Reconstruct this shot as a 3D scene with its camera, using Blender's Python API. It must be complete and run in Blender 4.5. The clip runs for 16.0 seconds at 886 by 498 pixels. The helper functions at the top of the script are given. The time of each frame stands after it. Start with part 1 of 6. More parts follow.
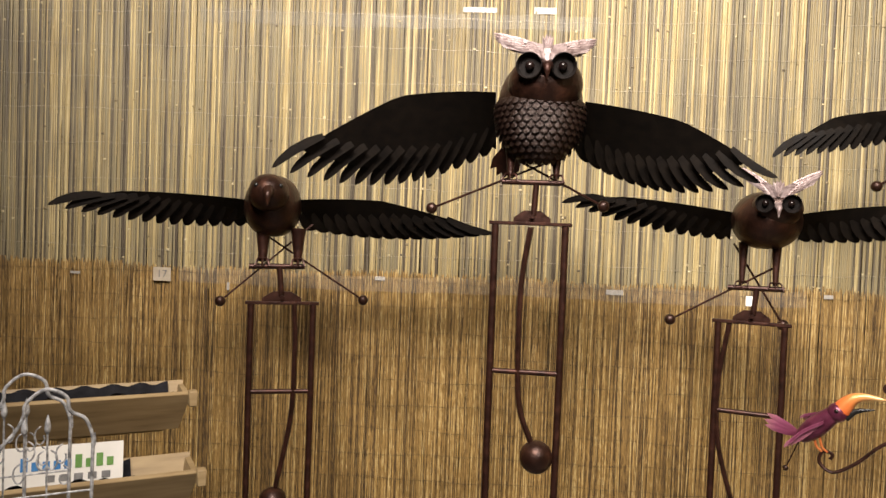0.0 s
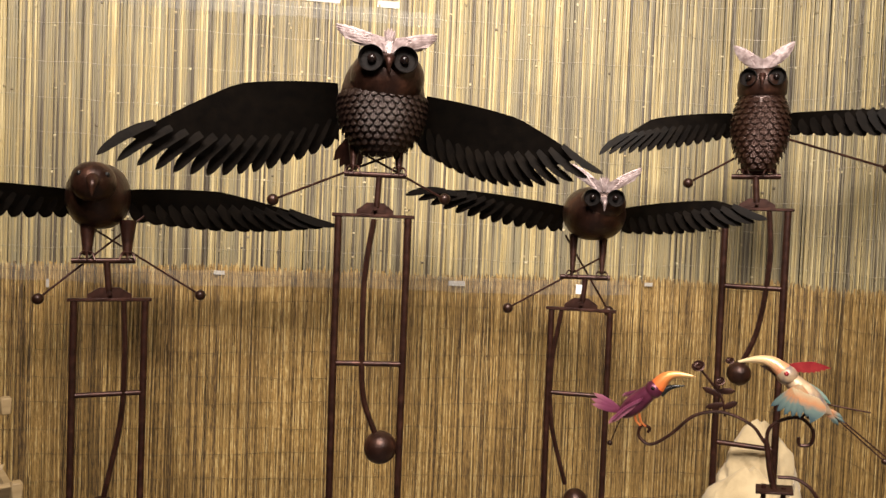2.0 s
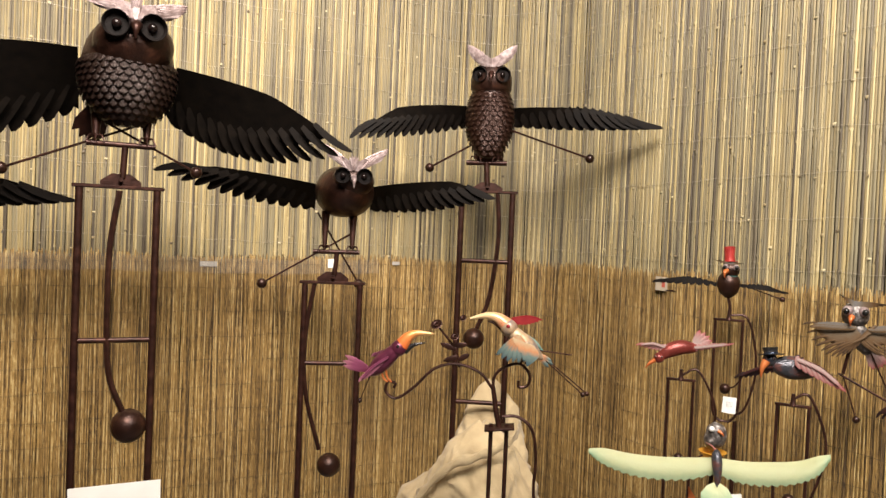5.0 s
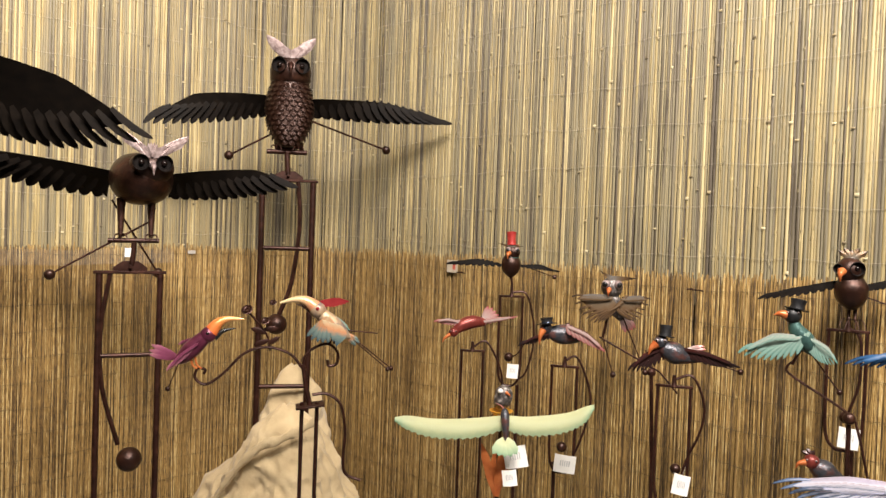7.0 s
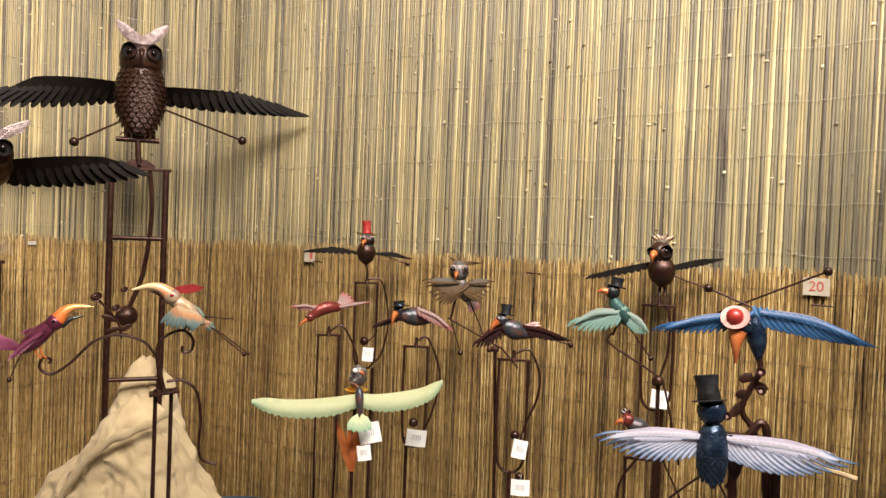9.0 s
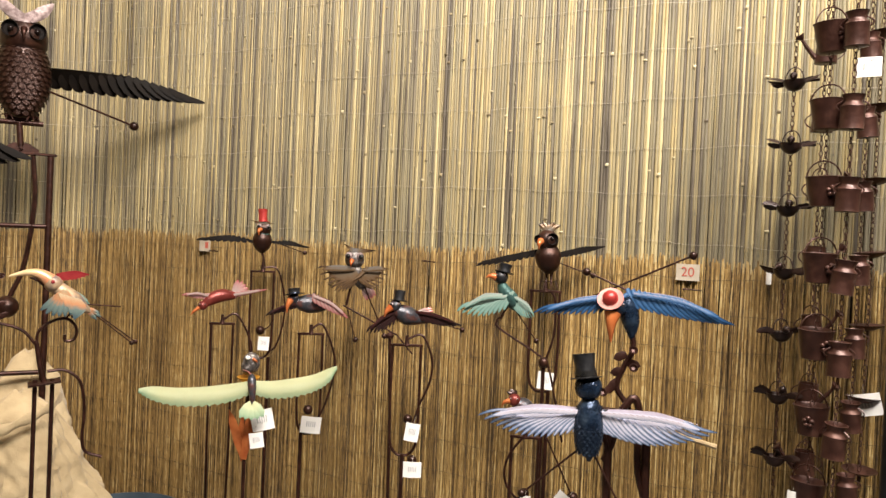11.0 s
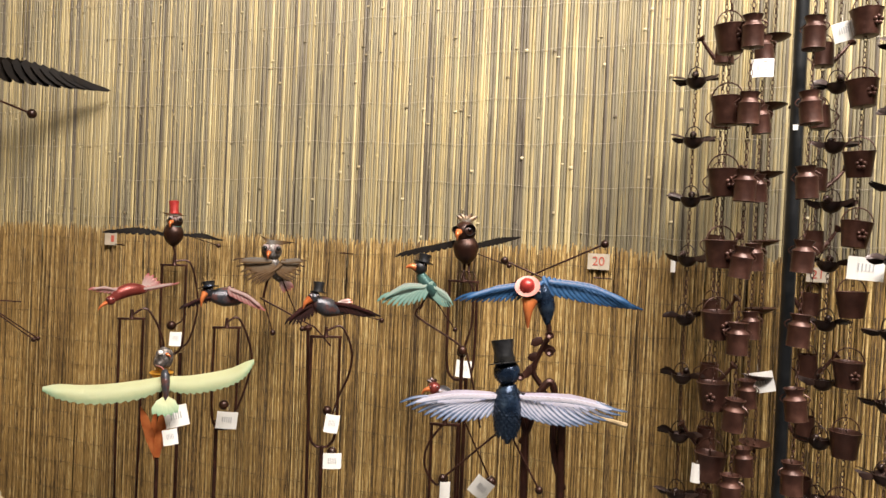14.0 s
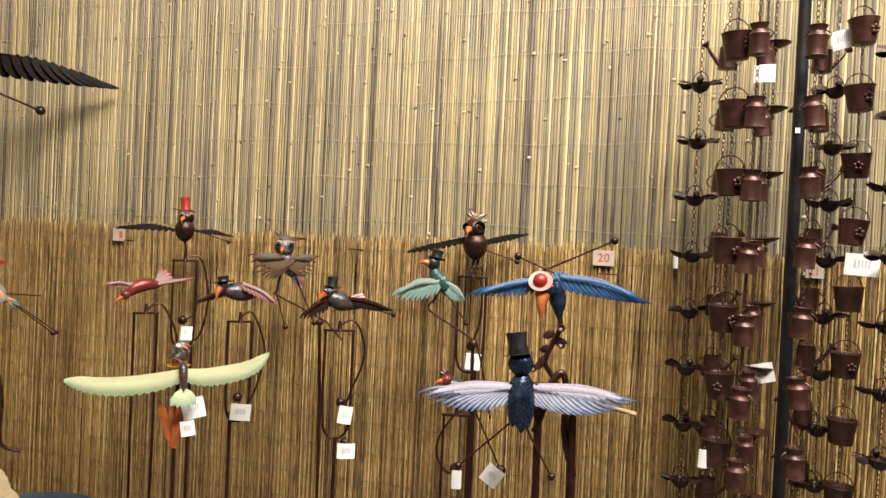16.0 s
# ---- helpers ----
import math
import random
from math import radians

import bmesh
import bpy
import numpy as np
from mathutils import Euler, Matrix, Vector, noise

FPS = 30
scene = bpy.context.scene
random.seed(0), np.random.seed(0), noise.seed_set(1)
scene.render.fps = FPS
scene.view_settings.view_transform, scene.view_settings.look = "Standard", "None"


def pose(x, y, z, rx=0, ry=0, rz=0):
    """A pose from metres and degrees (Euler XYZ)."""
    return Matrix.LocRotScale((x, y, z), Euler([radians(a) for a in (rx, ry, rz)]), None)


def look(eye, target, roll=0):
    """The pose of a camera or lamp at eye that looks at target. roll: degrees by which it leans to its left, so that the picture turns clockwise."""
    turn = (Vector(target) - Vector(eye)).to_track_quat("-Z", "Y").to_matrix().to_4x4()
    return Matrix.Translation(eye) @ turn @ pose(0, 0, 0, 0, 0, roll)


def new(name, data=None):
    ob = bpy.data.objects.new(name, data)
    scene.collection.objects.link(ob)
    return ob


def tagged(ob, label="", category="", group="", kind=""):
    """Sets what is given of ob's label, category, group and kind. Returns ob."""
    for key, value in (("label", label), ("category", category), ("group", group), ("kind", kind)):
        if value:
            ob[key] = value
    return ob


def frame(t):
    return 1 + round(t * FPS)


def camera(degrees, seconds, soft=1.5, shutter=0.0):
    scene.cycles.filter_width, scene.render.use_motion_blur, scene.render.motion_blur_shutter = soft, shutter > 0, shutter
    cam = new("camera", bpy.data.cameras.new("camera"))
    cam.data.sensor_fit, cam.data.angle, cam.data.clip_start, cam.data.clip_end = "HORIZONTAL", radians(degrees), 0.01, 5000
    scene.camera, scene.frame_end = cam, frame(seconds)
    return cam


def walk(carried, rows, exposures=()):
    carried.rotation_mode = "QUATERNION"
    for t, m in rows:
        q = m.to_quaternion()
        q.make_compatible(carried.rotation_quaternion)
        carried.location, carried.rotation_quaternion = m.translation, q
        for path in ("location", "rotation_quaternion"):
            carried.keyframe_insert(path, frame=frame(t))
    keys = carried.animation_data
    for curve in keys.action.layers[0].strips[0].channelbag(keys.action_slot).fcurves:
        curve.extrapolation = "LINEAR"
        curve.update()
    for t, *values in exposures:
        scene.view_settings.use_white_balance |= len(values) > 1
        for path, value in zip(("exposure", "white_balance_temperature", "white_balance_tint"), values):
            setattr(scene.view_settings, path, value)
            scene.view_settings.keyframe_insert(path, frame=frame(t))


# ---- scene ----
cam = camera(62.0, 16.0, soft=1.5)
PATH = [
    (0, (0.195, -0.039, 1.688), (0.095, 1.957, 1.625), 2.2),
    (0.5, (0.2, -0.03, 1.692), (0.195, 1.968, 1.624), 2.3),
    (1, (0.207, -0.034, 1.698), (0.305, 1.962, 1.626), 2.3),
    (1.5, (0.212, -0.034, 1.693), (0.421, 1.954, 1.623), 2.3),
    (2, (0.207, -0.045, 1.685), (0.518, 1.93, 1.62), 2.3),
    (2.5, (0.198, -0.052, 1.674), (0.621, 1.902, 1.613), 2.4),
    (3, (0.183, -0.065, 1.661), (0.714, 1.863, 1.609), 2.3),
    (3.5, (0.18, -0.074, 1.656), (0.816, 1.821, 1.603), 2.3),
    (5.8, (0.176, -0.214, 1.601), (1.272, 1.458, 1.561), 2.2),
    (6, (0.166, -0.222, 1.605), (1.306, 1.421, 1.563), 2.1),
    (6.5, (0.116, -0.222, 1.609), (1.394, 1.316, 1.561), 2.1),
    (7, (0.051, -0.227, 1.608), (1.454, 1.198, 1.557), 2.1),
    (7.5, (0.024, -0.232, 1.591), (1.512, 1.103, 1.547), 2.3),
    (8, (0.0, -0.238, 1.585), (1.556, 1.019, 1.541), 2.2),
    (8.5, (-0.007, -0.266, 1.581), (1.597, 0.928, 1.54), 2.2),
    (9, (-0.019, -0.317, 1.576), (1.625, 0.822, 1.535), 2.2),
    (9.5, (-0.031, -0.34, 1.561), (1.651, 0.742, 1.528), 2.3),
    (10, (-0.024, -0.358, 1.553), (1.686, 0.678, 1.522), 2.5),
    (12.5, (-0.021, -0.387, 1.535), (1.807, 0.425, 1.495), 2.4),
    (13, (-0.016, -0.385, 1.529), (1.817, 0.413, 1.492), 2.4),
    (13.5, (-0.031, -0.371, 1.526), (1.813, 0.402, 1.494), 2.5),
    (14, (-0.052, -0.368, 1.525), (1.816, 0.346, 1.495), 2.5),
    (14.5, (-0.071, -0.362, 1.521), (1.813, 0.308, 1.49), 2.5),
    (15, (-0.097, -0.349, 1.514), (1.794, 0.302, 1.485), 2.7),
    (15.5, (-0.12, -0.327, 1.512), (1.769, 0.329, 1.483), 2.7),
    (16, (-0.145, -0.309, 1.516), (1.741, 0.357, 1.484), 2.7),
]
walk(cam, [(t, look(eye, target, roll)) for t, eye, target, roll in PATH])

# ---------------------------------------------------------------- light
world = bpy.data.worlds.new("hall")
scene.world = world
world.use_nodes = True
world.node_tree.nodes["Background"].inputs[0].default_value = (1.0, 0.86, 0.66, 1)
world.node_tree.nodes["Background"].inputs[1].default_value = 0.06


def lamp(name, at, target, watts, size, colour, cone=180):
    data = bpy.data.lights.new(name, "AREA")
    data.energy, data.size, data.color, data.shape = watts, size, colour, "DISK"
    data.spread = math.radians(cone)
    ob = new(name, data)
    ob.matrix_world = look(at, target)
    return ob


WARM = (1.0, 0.885, 0.785)
PALE = (0.968, 0.897, 0.83)
lamp("ceiling_spot_north", (-0.45, -0.2, 4.1), (-0.55, 2.85, 2.7), 42, 0.5, WARM, 82)
lamp("ceiling_spot_middle", (0.75, -0.2, 4.1), (0.65, 2.85, 2.75), 31, 0.5, WARM, 82)
lamp("ceiling_spot_corner", (0.15, -0.1, 4.1), (2.0, 1.9, 1.6), 64, 1.4, WARM, 120)
lamp("ceiling_spot_east", (-0.1, -0.75, 4.1), (2.1, 0.1, 1.3), 68, 1.0, PALE, 120)
# added fill, no known lamp: brightens the reeds behind the rain chains
lamp("chain_fill_south", (0.75, -1.7, 4.1), (2.1, -0.7, 0.9), 98, 0.9, PALE, 120)

# ---------------------------------------------------------------- materials


def fill(ramp, stops):
    """Set the stops of a colour ramp, in rising order."""
    el = ramp.color_ramp.elements
    while len(el) > 1:
        el.remove(el[-1])
    el[0].position, el[0].color = stops[0][0], (*stops[0][1], 1)
    for p, c in stops[1:]:
        el.new(p).color = (*c, 1)


def material(name, stops, rough=0.5, metal=0.0, scale=30.0, stretch=(1, 1, 1), bump=0.2, bump_scale=None, seed="noise", spot=0.0, weight=0.5, sheen=0.0):
    """A procedural surface. stops: colours along a ramp, driven by noise (seed 'noise'), by the object ('object') or by the island ('island') and noise together."""
    m = bpy.data.materials.new(name)
    m.use_nodes = True
    nt = m.node_tree
    bsdf = nt.nodes["Principled BSDF"]
    bsdf.inputs["Roughness"].default_value = rough
    bsdf.inputs["Metallic"].default_value = metal
    tc = nt.nodes.new("ShaderNodeTexCoord")
    mp = nt.nodes.new("ShaderNodeMapping")
    mp.inputs["Scale"].default_value = stretch
    nt.links.new(tc.outputs["Object"], mp.inputs["Vector"])
    nz = nt.nodes.new("ShaderNodeTexNoise")
    nz.inputs["Scale"].default_value = scale
    nz.inputs["Detail"].default_value = 6
    nt.links.new(mp.outputs[0], nz.inputs["Vector"])
    ramp = nt.nodes.new("ShaderNodeValToRGB")
    fill(ramp, stops)
    if seed == "noise":
        nt.links.new(nz.outputs["Fac"], ramp.inputs[0])
    else:
        if seed == "object":
            src = nt.nodes.new("ShaderNodeObjectInfo").outputs["Random"]
        else:
            src = nt.nodes.new("ShaderNodeNewGeometry").outputs["Random Per Island"]
        add = nt.nodes.new("ShaderNodeMath")
        add.operation = "MULTIPLY_ADD"
        add.inputs[1].default_value = weight
        add.inputs[2].default_value = -weight / 2
        nt.links.new(nz.outputs["Fac"], add.inputs[0])
        mix = nt.nodes.new("ShaderNodeMath")
        mix.operation = "ADD"
        nt.links.new(src, mix.inputs[0])
        nt.links.new(add.outputs[0], mix.inputs[1])
        nt.links.new(mix.outputs[0], ramp.inputs[0])
        if spot:
            # each piece takes another stretch of the grain
            off = nt.nodes.new("ShaderNodeVectorMath")
            off.operation = "SCALE"
            comb = nt.nodes.new("ShaderNodeCombineXYZ")
            for i in range(3):
                nt.links.new(src, comb.inputs[i])
            off.inputs["Scale"].default_value = spot
            nt.links.new(comb.outputs[0], off.inputs[0])
            nt.links.new(off.outputs[0], mp.inputs["Location"])
    nt.links.new(ramp.outputs[0], bsdf.inputs["Base Color"])
    rr = nt.nodes.new("ShaderNodeMath")
    rr.operation = "MULTIPLY_ADD"
    rr.inputs[1].default_value = 0.3
    rr.inputs[2].default_value = rough - 0.15
    nt.links.new(nz.outputs["Fac"], rr.inputs[0])
    nt.links.new(rr.outputs[0], bsdf.inputs["Roughness"])
    if bump:
        bz = nt.nodes.new("ShaderNodeTexNoise")
        bz.inputs["Scale"].default_value = bump_scale or scale * 3
        bz.inputs["Detail"].default_value = 4
        nt.links.new(mp.outputs[0], bz.inputs["Vector"])
        bp = nt.nodes.new("ShaderNodeBump")
        bp.inputs["Strength"].default_value = bump
        bp.inputs["Distance"].default_value = 0.004
        nt.links.new(bz.outputs["Fac"], bp.inputs["Height"])
        nt.links.new(bp.outputs[0], bsdf.inputs["Normal"])
    if sheen:
        bsdf.inputs["Sheen Weight"].default_value = sheen
    return m


def paint(name, stops, rough=0.35, metal=0.5, ripple=0.0):
    """Painted tin whose colour changes from the root of a feather to its tip, with brush streaks."""
    m = material(name, [(0, stops[0][1]), (1, stops[-1][1])], rough, metal, 60, bump=0.15)
    nt = m.node_tree
    ramp = [n for n in nt.nodes if n.type == "VALTORGB"][0]
    nz = [n for n in nt.nodes if n.type == "TEX_NOISE"][0]
    for link in list(ramp.inputs[0].links):
        nt.links.remove(link)
    at = nt.nodes.new("ShaderNodeAttribute")
    at.attribute_name = "span"
    k = nt.nodes.new("ShaderNodeMath")
    k.operation = "MULTIPLY_ADD"
    k.inputs[1].default_value, k.inputs[2].default_value = 0.3, -0.15
    nt.links.new(nz.outputs["Fac"], k.inputs[0])
    s = nt.nodes.new("ShaderNodeMath")
    s.operation = "ADD"
    nt.links.new(at.outputs["Fac"], s.inputs[0])
    nt.links.new(k.outputs[0], s.inputs[1])
    nt.links.new(s.outputs[0], ramp.inputs[0])
    fill(ramp, stops)
    return m


BAMBOO = material("split_bamboo", [(0.0, (0.085, 0.068, 0.048)), (0.14, (0.165, 0.138, 0.092)), (0.34, (0.235, 0.205, 0.122)), (0.52, (0.30, 0.235, 0.115)), (0.68, (0.25, 0.220, 0.140)), (0.86, (0.39, 0.30, 0.132)), (1.0, (0.52, 0.43, 0.23))],
                  0.5, 0, 9, (0.12, 0.12, 0.42), 0.3, 60, "object", 7.0, 1.15)
REED = material("reed", [(0.0, (0.075, 0.046, 0.021)), (0.2, (0.175, 0.106, 0.038)), (0.5, (0.30, 0.186, 0.059)), (0.8, (0.42, 0.268, 0.088)), (1.0, (0.60, 0.44, 0.19))], 0.6, 0, 7, (3, 3, 4.5), 0.3, 40, "island", 9.0, 1.5)


def weathered(m, scale, stain, low, high):
    """Broad patches of damp and dust over a whole screen, whatever piece they fall on."""
    nt = m.node_tree
    bsdf = nt.nodes["Principled BSDF"]
    old = bsdf.inputs["Base Color"].links[0].from_socket
    geo = nt.nodes.new("ShaderNodeNewGeometry")
    mp = nt.nodes.new("ShaderNodeMapping")
    mp.inputs["Scale"].default_value = (1.0, 1.0, 0.55)
    nt.links.new(geo.outputs["Position"], mp.inputs["Vector"])
    nz = nt.nodes.new("ShaderNodeTexNoise")
    nz.inputs["Scale"].default_value = scale
    nz.inputs["Detail"].default_value = 5
    nz.inputs["Roughness"].default_value = 0.65
    nt.links.new(mp.outputs[0], nz.inputs["Vector"])
    ramp = nt.nodes.new("ShaderNodeValToRGB")
    fill(ramp, [(low, stain), (high, (1.0, 1.0, 1.0))])
    nt.links.new(nz.outputs["Fac"], ramp.inputs[0])
    mix = nt.nodes.new("ShaderNodeMixRGB")
    mix.blend_type = "MULTIPLY"
    mix.inputs[0].default_value = 1.0
    nt.links.new(old, mix.inputs[1])
    nt.links.new(ramp.outputs[0], mix.inputs[2])
    nt.links.new(mix.outputs[0], bsdf.inputs["Base Color"])


weathered(REED, 3.6, (0.68, 0.66, 0.64), 0.34, 0.56)
weathered(BAMBOO, 2.6, (0.76, 0.76, 0.80), 0.36, 0.52)
NODE = material("bamboo_joint", [(0.0, (0.10, 0.075, 0.045)), (0.45, (0.34, 0.27, 0.15)), (1.0, (0.62, 0.54, 0.34))], 0.5, 0, 9, (3, 3, 3), 0.2, 60, "island", 5.0, 0.8)
WIRE = material("galvanised_wire", [(0.3, (0.34, 0.30, 0.24)), (0.7, (0.60, 0.55, 0.45))], 0.5, 0.5, 60, bump=0)
THREAD = material("dark_binding_wire", [(0.3, (0.05, 0.035, 0.02)), (0.7, (0.12, 0.09, 0.05))], 0.6, 0.3, 60, bump=0)
RUST = material("rust_brown_iron", [(0.25, (0.018, 0.007, 0.005)), (0.55, (0.042, 0.015, 0.010)), (0.8, (0.08, 0.030, 0.018))], 0.42, 0.55, 40, bump=0.25)
RUSTBODY = material("hammered_brown_iron", [(0.25, (0.014, 0.006, 0.004)), (0.55, (0.034, 0.013, 0.008)), (0.8, (0.085, 0.032, 0.017))], 0.38, 0.5, 28, bump=0.35)
DARKWING = material("blackened_iron_sheet", [(0.3, (0.004, 0.003, 0.0025)), (0.7, (0.010, 0.007, 0.005))], 0.62, 0.0, 30, bump=0.2)
DARKWING.node_tree.nodes["Principled BSDF"].inputs["Specular IOR Level"].default_value = 0.12
BROW = material("rubbed_silver_iron", [(0.25, (0.13, 0.085, 0.08)), (0.5, (0.27, 0.205, 0.20)), (0.8, (0.42, 0.35, 0.345))], 0.45, 0.45, 60, bump=0.4)
# black cups; the colour also holds the shade of a deep hollow
SOCKET = material("socket_shade_black", [(0.3, (0.004, 0.003, 0.003)), (0.7, (0.010, 0.007, 0.006))], 0.6, 0.0, 40, bump=0.2)
SOCKET.node_tree.nodes["Principled BSDF"].inputs["Specular IOR Level"].default_value = 0.15
EYEBALL = material("dark_polished_iron", [(0.3, (0.005, 0.003, 0.003)), (0.7, (0.014, 0.007, 0.006))], 0.25, 0.2, 40, bump=0.1)
# darker copy of the hammered iron: the belly's shade put into the scales
SHADESCALE = material("shaded_brown_scale_iron", [(0.25, (0.008, 0.004, 0.003)), (0.55, (0.020, 0.009, 0.006)), (0.8, (0.045, 0.019, 0.012))], 0.45, 0.4, 28, bump=0.3)
BLACK = material("black_enamel", [(0.3, (0.006, 0.006, 0.006)), (0.7, (0.016, 0.015, 0.014))], 0.3, 0.2, 40, bump=0.05)
HAT_BLACK = material("black_painted_tin", [(0.3, (0.010, 0.010, 0.012)), (0.7, (0.03, 0.03, 0.032))], 0.4, 0.4, 60, bump=0.1)
HAT_RED = material("red_painted_tin", [(0.3, (0.28, 0.02, 0.02)), (0.7, (0.45, 0.05, 0.04))], 0.35, 0.3, 60, bump=0.1)
BURLAP = material("burlap", [(0.2, (0.36, 0.27, 0.145)), (0.55, (0.49, 0.38, 0.22)), (0.85, (0.60, 0.485, 0.30))], 0.85, 0, 14, bump=0.6, bump_scale=200, sheen=0.2)
PINE = material("pale_pine", [(0.2, (0.20, 0.135, 0.062)), (0.5, (0.33, 0.235, 0.12)), (0.8, (0.44, 0.33, 0.18))], 0.55, 0, 5, (1, 8, 8), 0.15, 30)
LINER = material("black_liner_cloth", [(0.3, (0.008, 0.008, 0.010)), (0.7, (0.022, 0.022, 0.026))], 0.8, 0, 20, bump=0.4)
LINER.node_tree.nodes["Principled BSDF"].inputs["Specular IOR Level"].default_value = 0.1
PAPER = material("white_card", [(0.3, (0.74, 0.72, 0.68)), (0.7, (0.84, 0.82, 0.78))], 0.6, 0, 12, bump=0.05)
TAPE = material("clear_tape", [(0.3, (0.50, 0.47, 0.42)), (0.7, (0.62, 0.59, 0.54))], 0.25, 0, 60, bump=0.3)
TAPE.node_tree.nodes["Principled BSDF"].inputs["Alpha"].default_value = 0.6
FILM = material("clear_film", [(0.3, (0.42, 0.43, 0.42)), (0.7, (0.55, 0.56, 0.54))], 0.22, 0, 9, (1, 1, 6), 0.5, 20)
FILM.node_tree.nodes["Principled BSDF"].inputs["Alpha"].default_value = 0.05
LABEL = material("yellowed_label_paper", [(0.3, (0.38, 0.32, 0.24)), (0.7, (0.50, 0.44, 0.35))], 0.6, 0, 30, bump=0.1)
INK = material("grey_print", [(0.3, (0.12, 0.12, 0.12)), (0.7, (0.25, 0.24, 0.24))], 0.7, 0, 40, bump=0)
FAINT = material("faint_print", [(0.3, (0.40, 0.40, 0.41)), (0.7, (0.52, 0.52, 0.52))], 0.7, 0, 40, bump=0)
REDINK = material("red_print", [(0.3, (0.40, 0.07, 0.05)), (0.7, (0.50, 0.12, 0.08))], 0.7, 0, 40, bump=0)
BLUEINK = material("blue_print", [(0.3, (0.03, 0.17, 0.45)), (0.7, (0.05, 0.22, 0.5))], 0.6, 0, 40, bump=0)
GREENINK = material("green_print", [(0.3, (0.10, 0.24, 0.05)), (0.7, (0.16, 0.32, 0.08))], 0.6, 0, 40, bump=0)
ZINC = material("whitewashed_wire", [(0.35, (0.20, 0.20, 0.21)), (0.55, (0.50, 0.50, 0.52)), (0.75, (0.70, 0.70, 0.72))], 0.45, 0.25, 90, bump=0.5)
POLE = material("black_powder_coat", [(0.3, (0.006, 0.007, 0.008)), (0.7, (0.016, 0.017, 0.019))], 0.35, 0.2, 40, bump=0.05)
COPPER = material("copper_brown_tin", [(0.25, (0.034, 0.014, 0.010)), (0.55, (0.066, 0.027, 0.019)), (0.8, (0.125, 0.055, 0.038))], 0.40, 0.4, 35, bump=0.2)
BIRDTIN = material("dark_bird_tin", [(0.25, (0.012, 0.007, 0.006)), (0.55, (0.028, 0.014, 0.011)), (0.8, (0.06, 0.03, 0.022))], 0.40, 0.4, 35, bump=0.2)
FLOOR = material("grey_concrete", [(0.3, (0.10, 0.095, 0.09)), (0.7, (0.18, 0.17, 0.16))], 0.7, 0, 6, bump=0.2)
PLASTER = material("grey_plaster", [(0.3, (0.34, 0.31, 0.27)), (0.7, (0.42, 0.39, 0.34))], 0.8, 0, 5, bump=0.1)
BOARD = material("dark_backing_board", [(0.3, (0.05, 0.04, 0.025)), (0.7, (0.09, 0.07, 0.04))], 0.8, 0, 8, bump=0.1)
SLATE = material("blue_grey_plastic", [(0.3, (0.03, 0.045, 0.06)), (0.7, (0.05, 0.07, 0.09))], 0.4, 0, 20, bump=0.05)
GOLD = material("yellow_painted_tin", [(0.3, (0.55, 0.24, 0.02)), (0.7, (0.68, 0.36, 0.04))], 0.4, 0.3, 40, bump=0.15)
ORANGE = material("orange_painted_tin", [(0.3, (0.40, 0.095, 0.025)), (0.7, (0.54, 0.17, 0.05))], 0.35, 0.25, 40, bump=0.1)
PLUM = material("plum_painted_tin", [(0.3, (0.07, 0.011, 0.028)), (0.7, (0.15, 0.03, 0.062))], 0.33, 0.4, 40, bump=0.15)
CREAM = material("cream_blue_tin", [(0.3, (0.06, 0.09, 0.16)), (0.5, (0.30, 0.22, 0.16)), (0.62, (0.46, 0.32, 0.19)), (0.8, (0.55, 0.44, 0.31))], 0.4, 0.3, 22, bump=0.1)
CRIMSON = material("crimson_painted_tin", [(0.3, (0.20, 0.008, 0.015)), (0.7, (0.32, 0.03, 0.03))], 0.4, 0.3, 40, bump=0.2)
NAVY = material("navy_scaled_tin", [(0.3, (0.007, 0.013, 0.028)), (0.55, (0.018, 0.034, 0.065)), (0.8, (0.06, 0.09, 0.13))], 0.28, 0.55, 45, bump=0.9, bump_scale=70)
GREYBLUE = material("grey_blue_tin", [(0.3, (0.028, 0.03, 0.038)), (0.5, (0.065, 0.066, 0.076)), (0.62, (0.13, 0.055, 0.048)), (0.8, (0.17, 0.10, 0.09))], 0.35, 0.5, 40, bump=0.5)
REDTIN = material("red_brown_tin", [(0.3, (0.11, 0.016, 0.013)), (0.7, (0.24, 0.045, 0.034))], 0.36, 0.4, 40, bump=0.2)
TEALTIN = material("dark_teal_tin", [(0.3, (0.02, 0.05, 0.05)), (0.7, (0.07, 0.15, 0.13))], 0.36, 0.45, 40, bump=0.3)
OWLGREY = material("grey_speckled_tin", [(0.35, (0.05, 0.045, 0.045)), (0.55, (0.14, 0.12, 0.11)), (0.7, (0.45, 0.42, 0.40))], 0.4, 0.4, 90, bump=0.4)
CORAL = material("coral_painted_tin", [(0.3, (0.34, 0.12, 0.10)), (0.7, (0.42, 0.19, 0.16))], 0.4, 0.2, 40, bump=0.1)
LIME = paint("lime_to_green_tin", [(0, (0.58, 0.60, 0.34)), (0.3, (0.57, 0.62, 0.38)), (0.6, (0.42, 0.54, 0.34)), (0.85, (0.30, 0.46, 0.29)), (1, (0.17, 0.33, 0.19))], 0.5, 0.0)
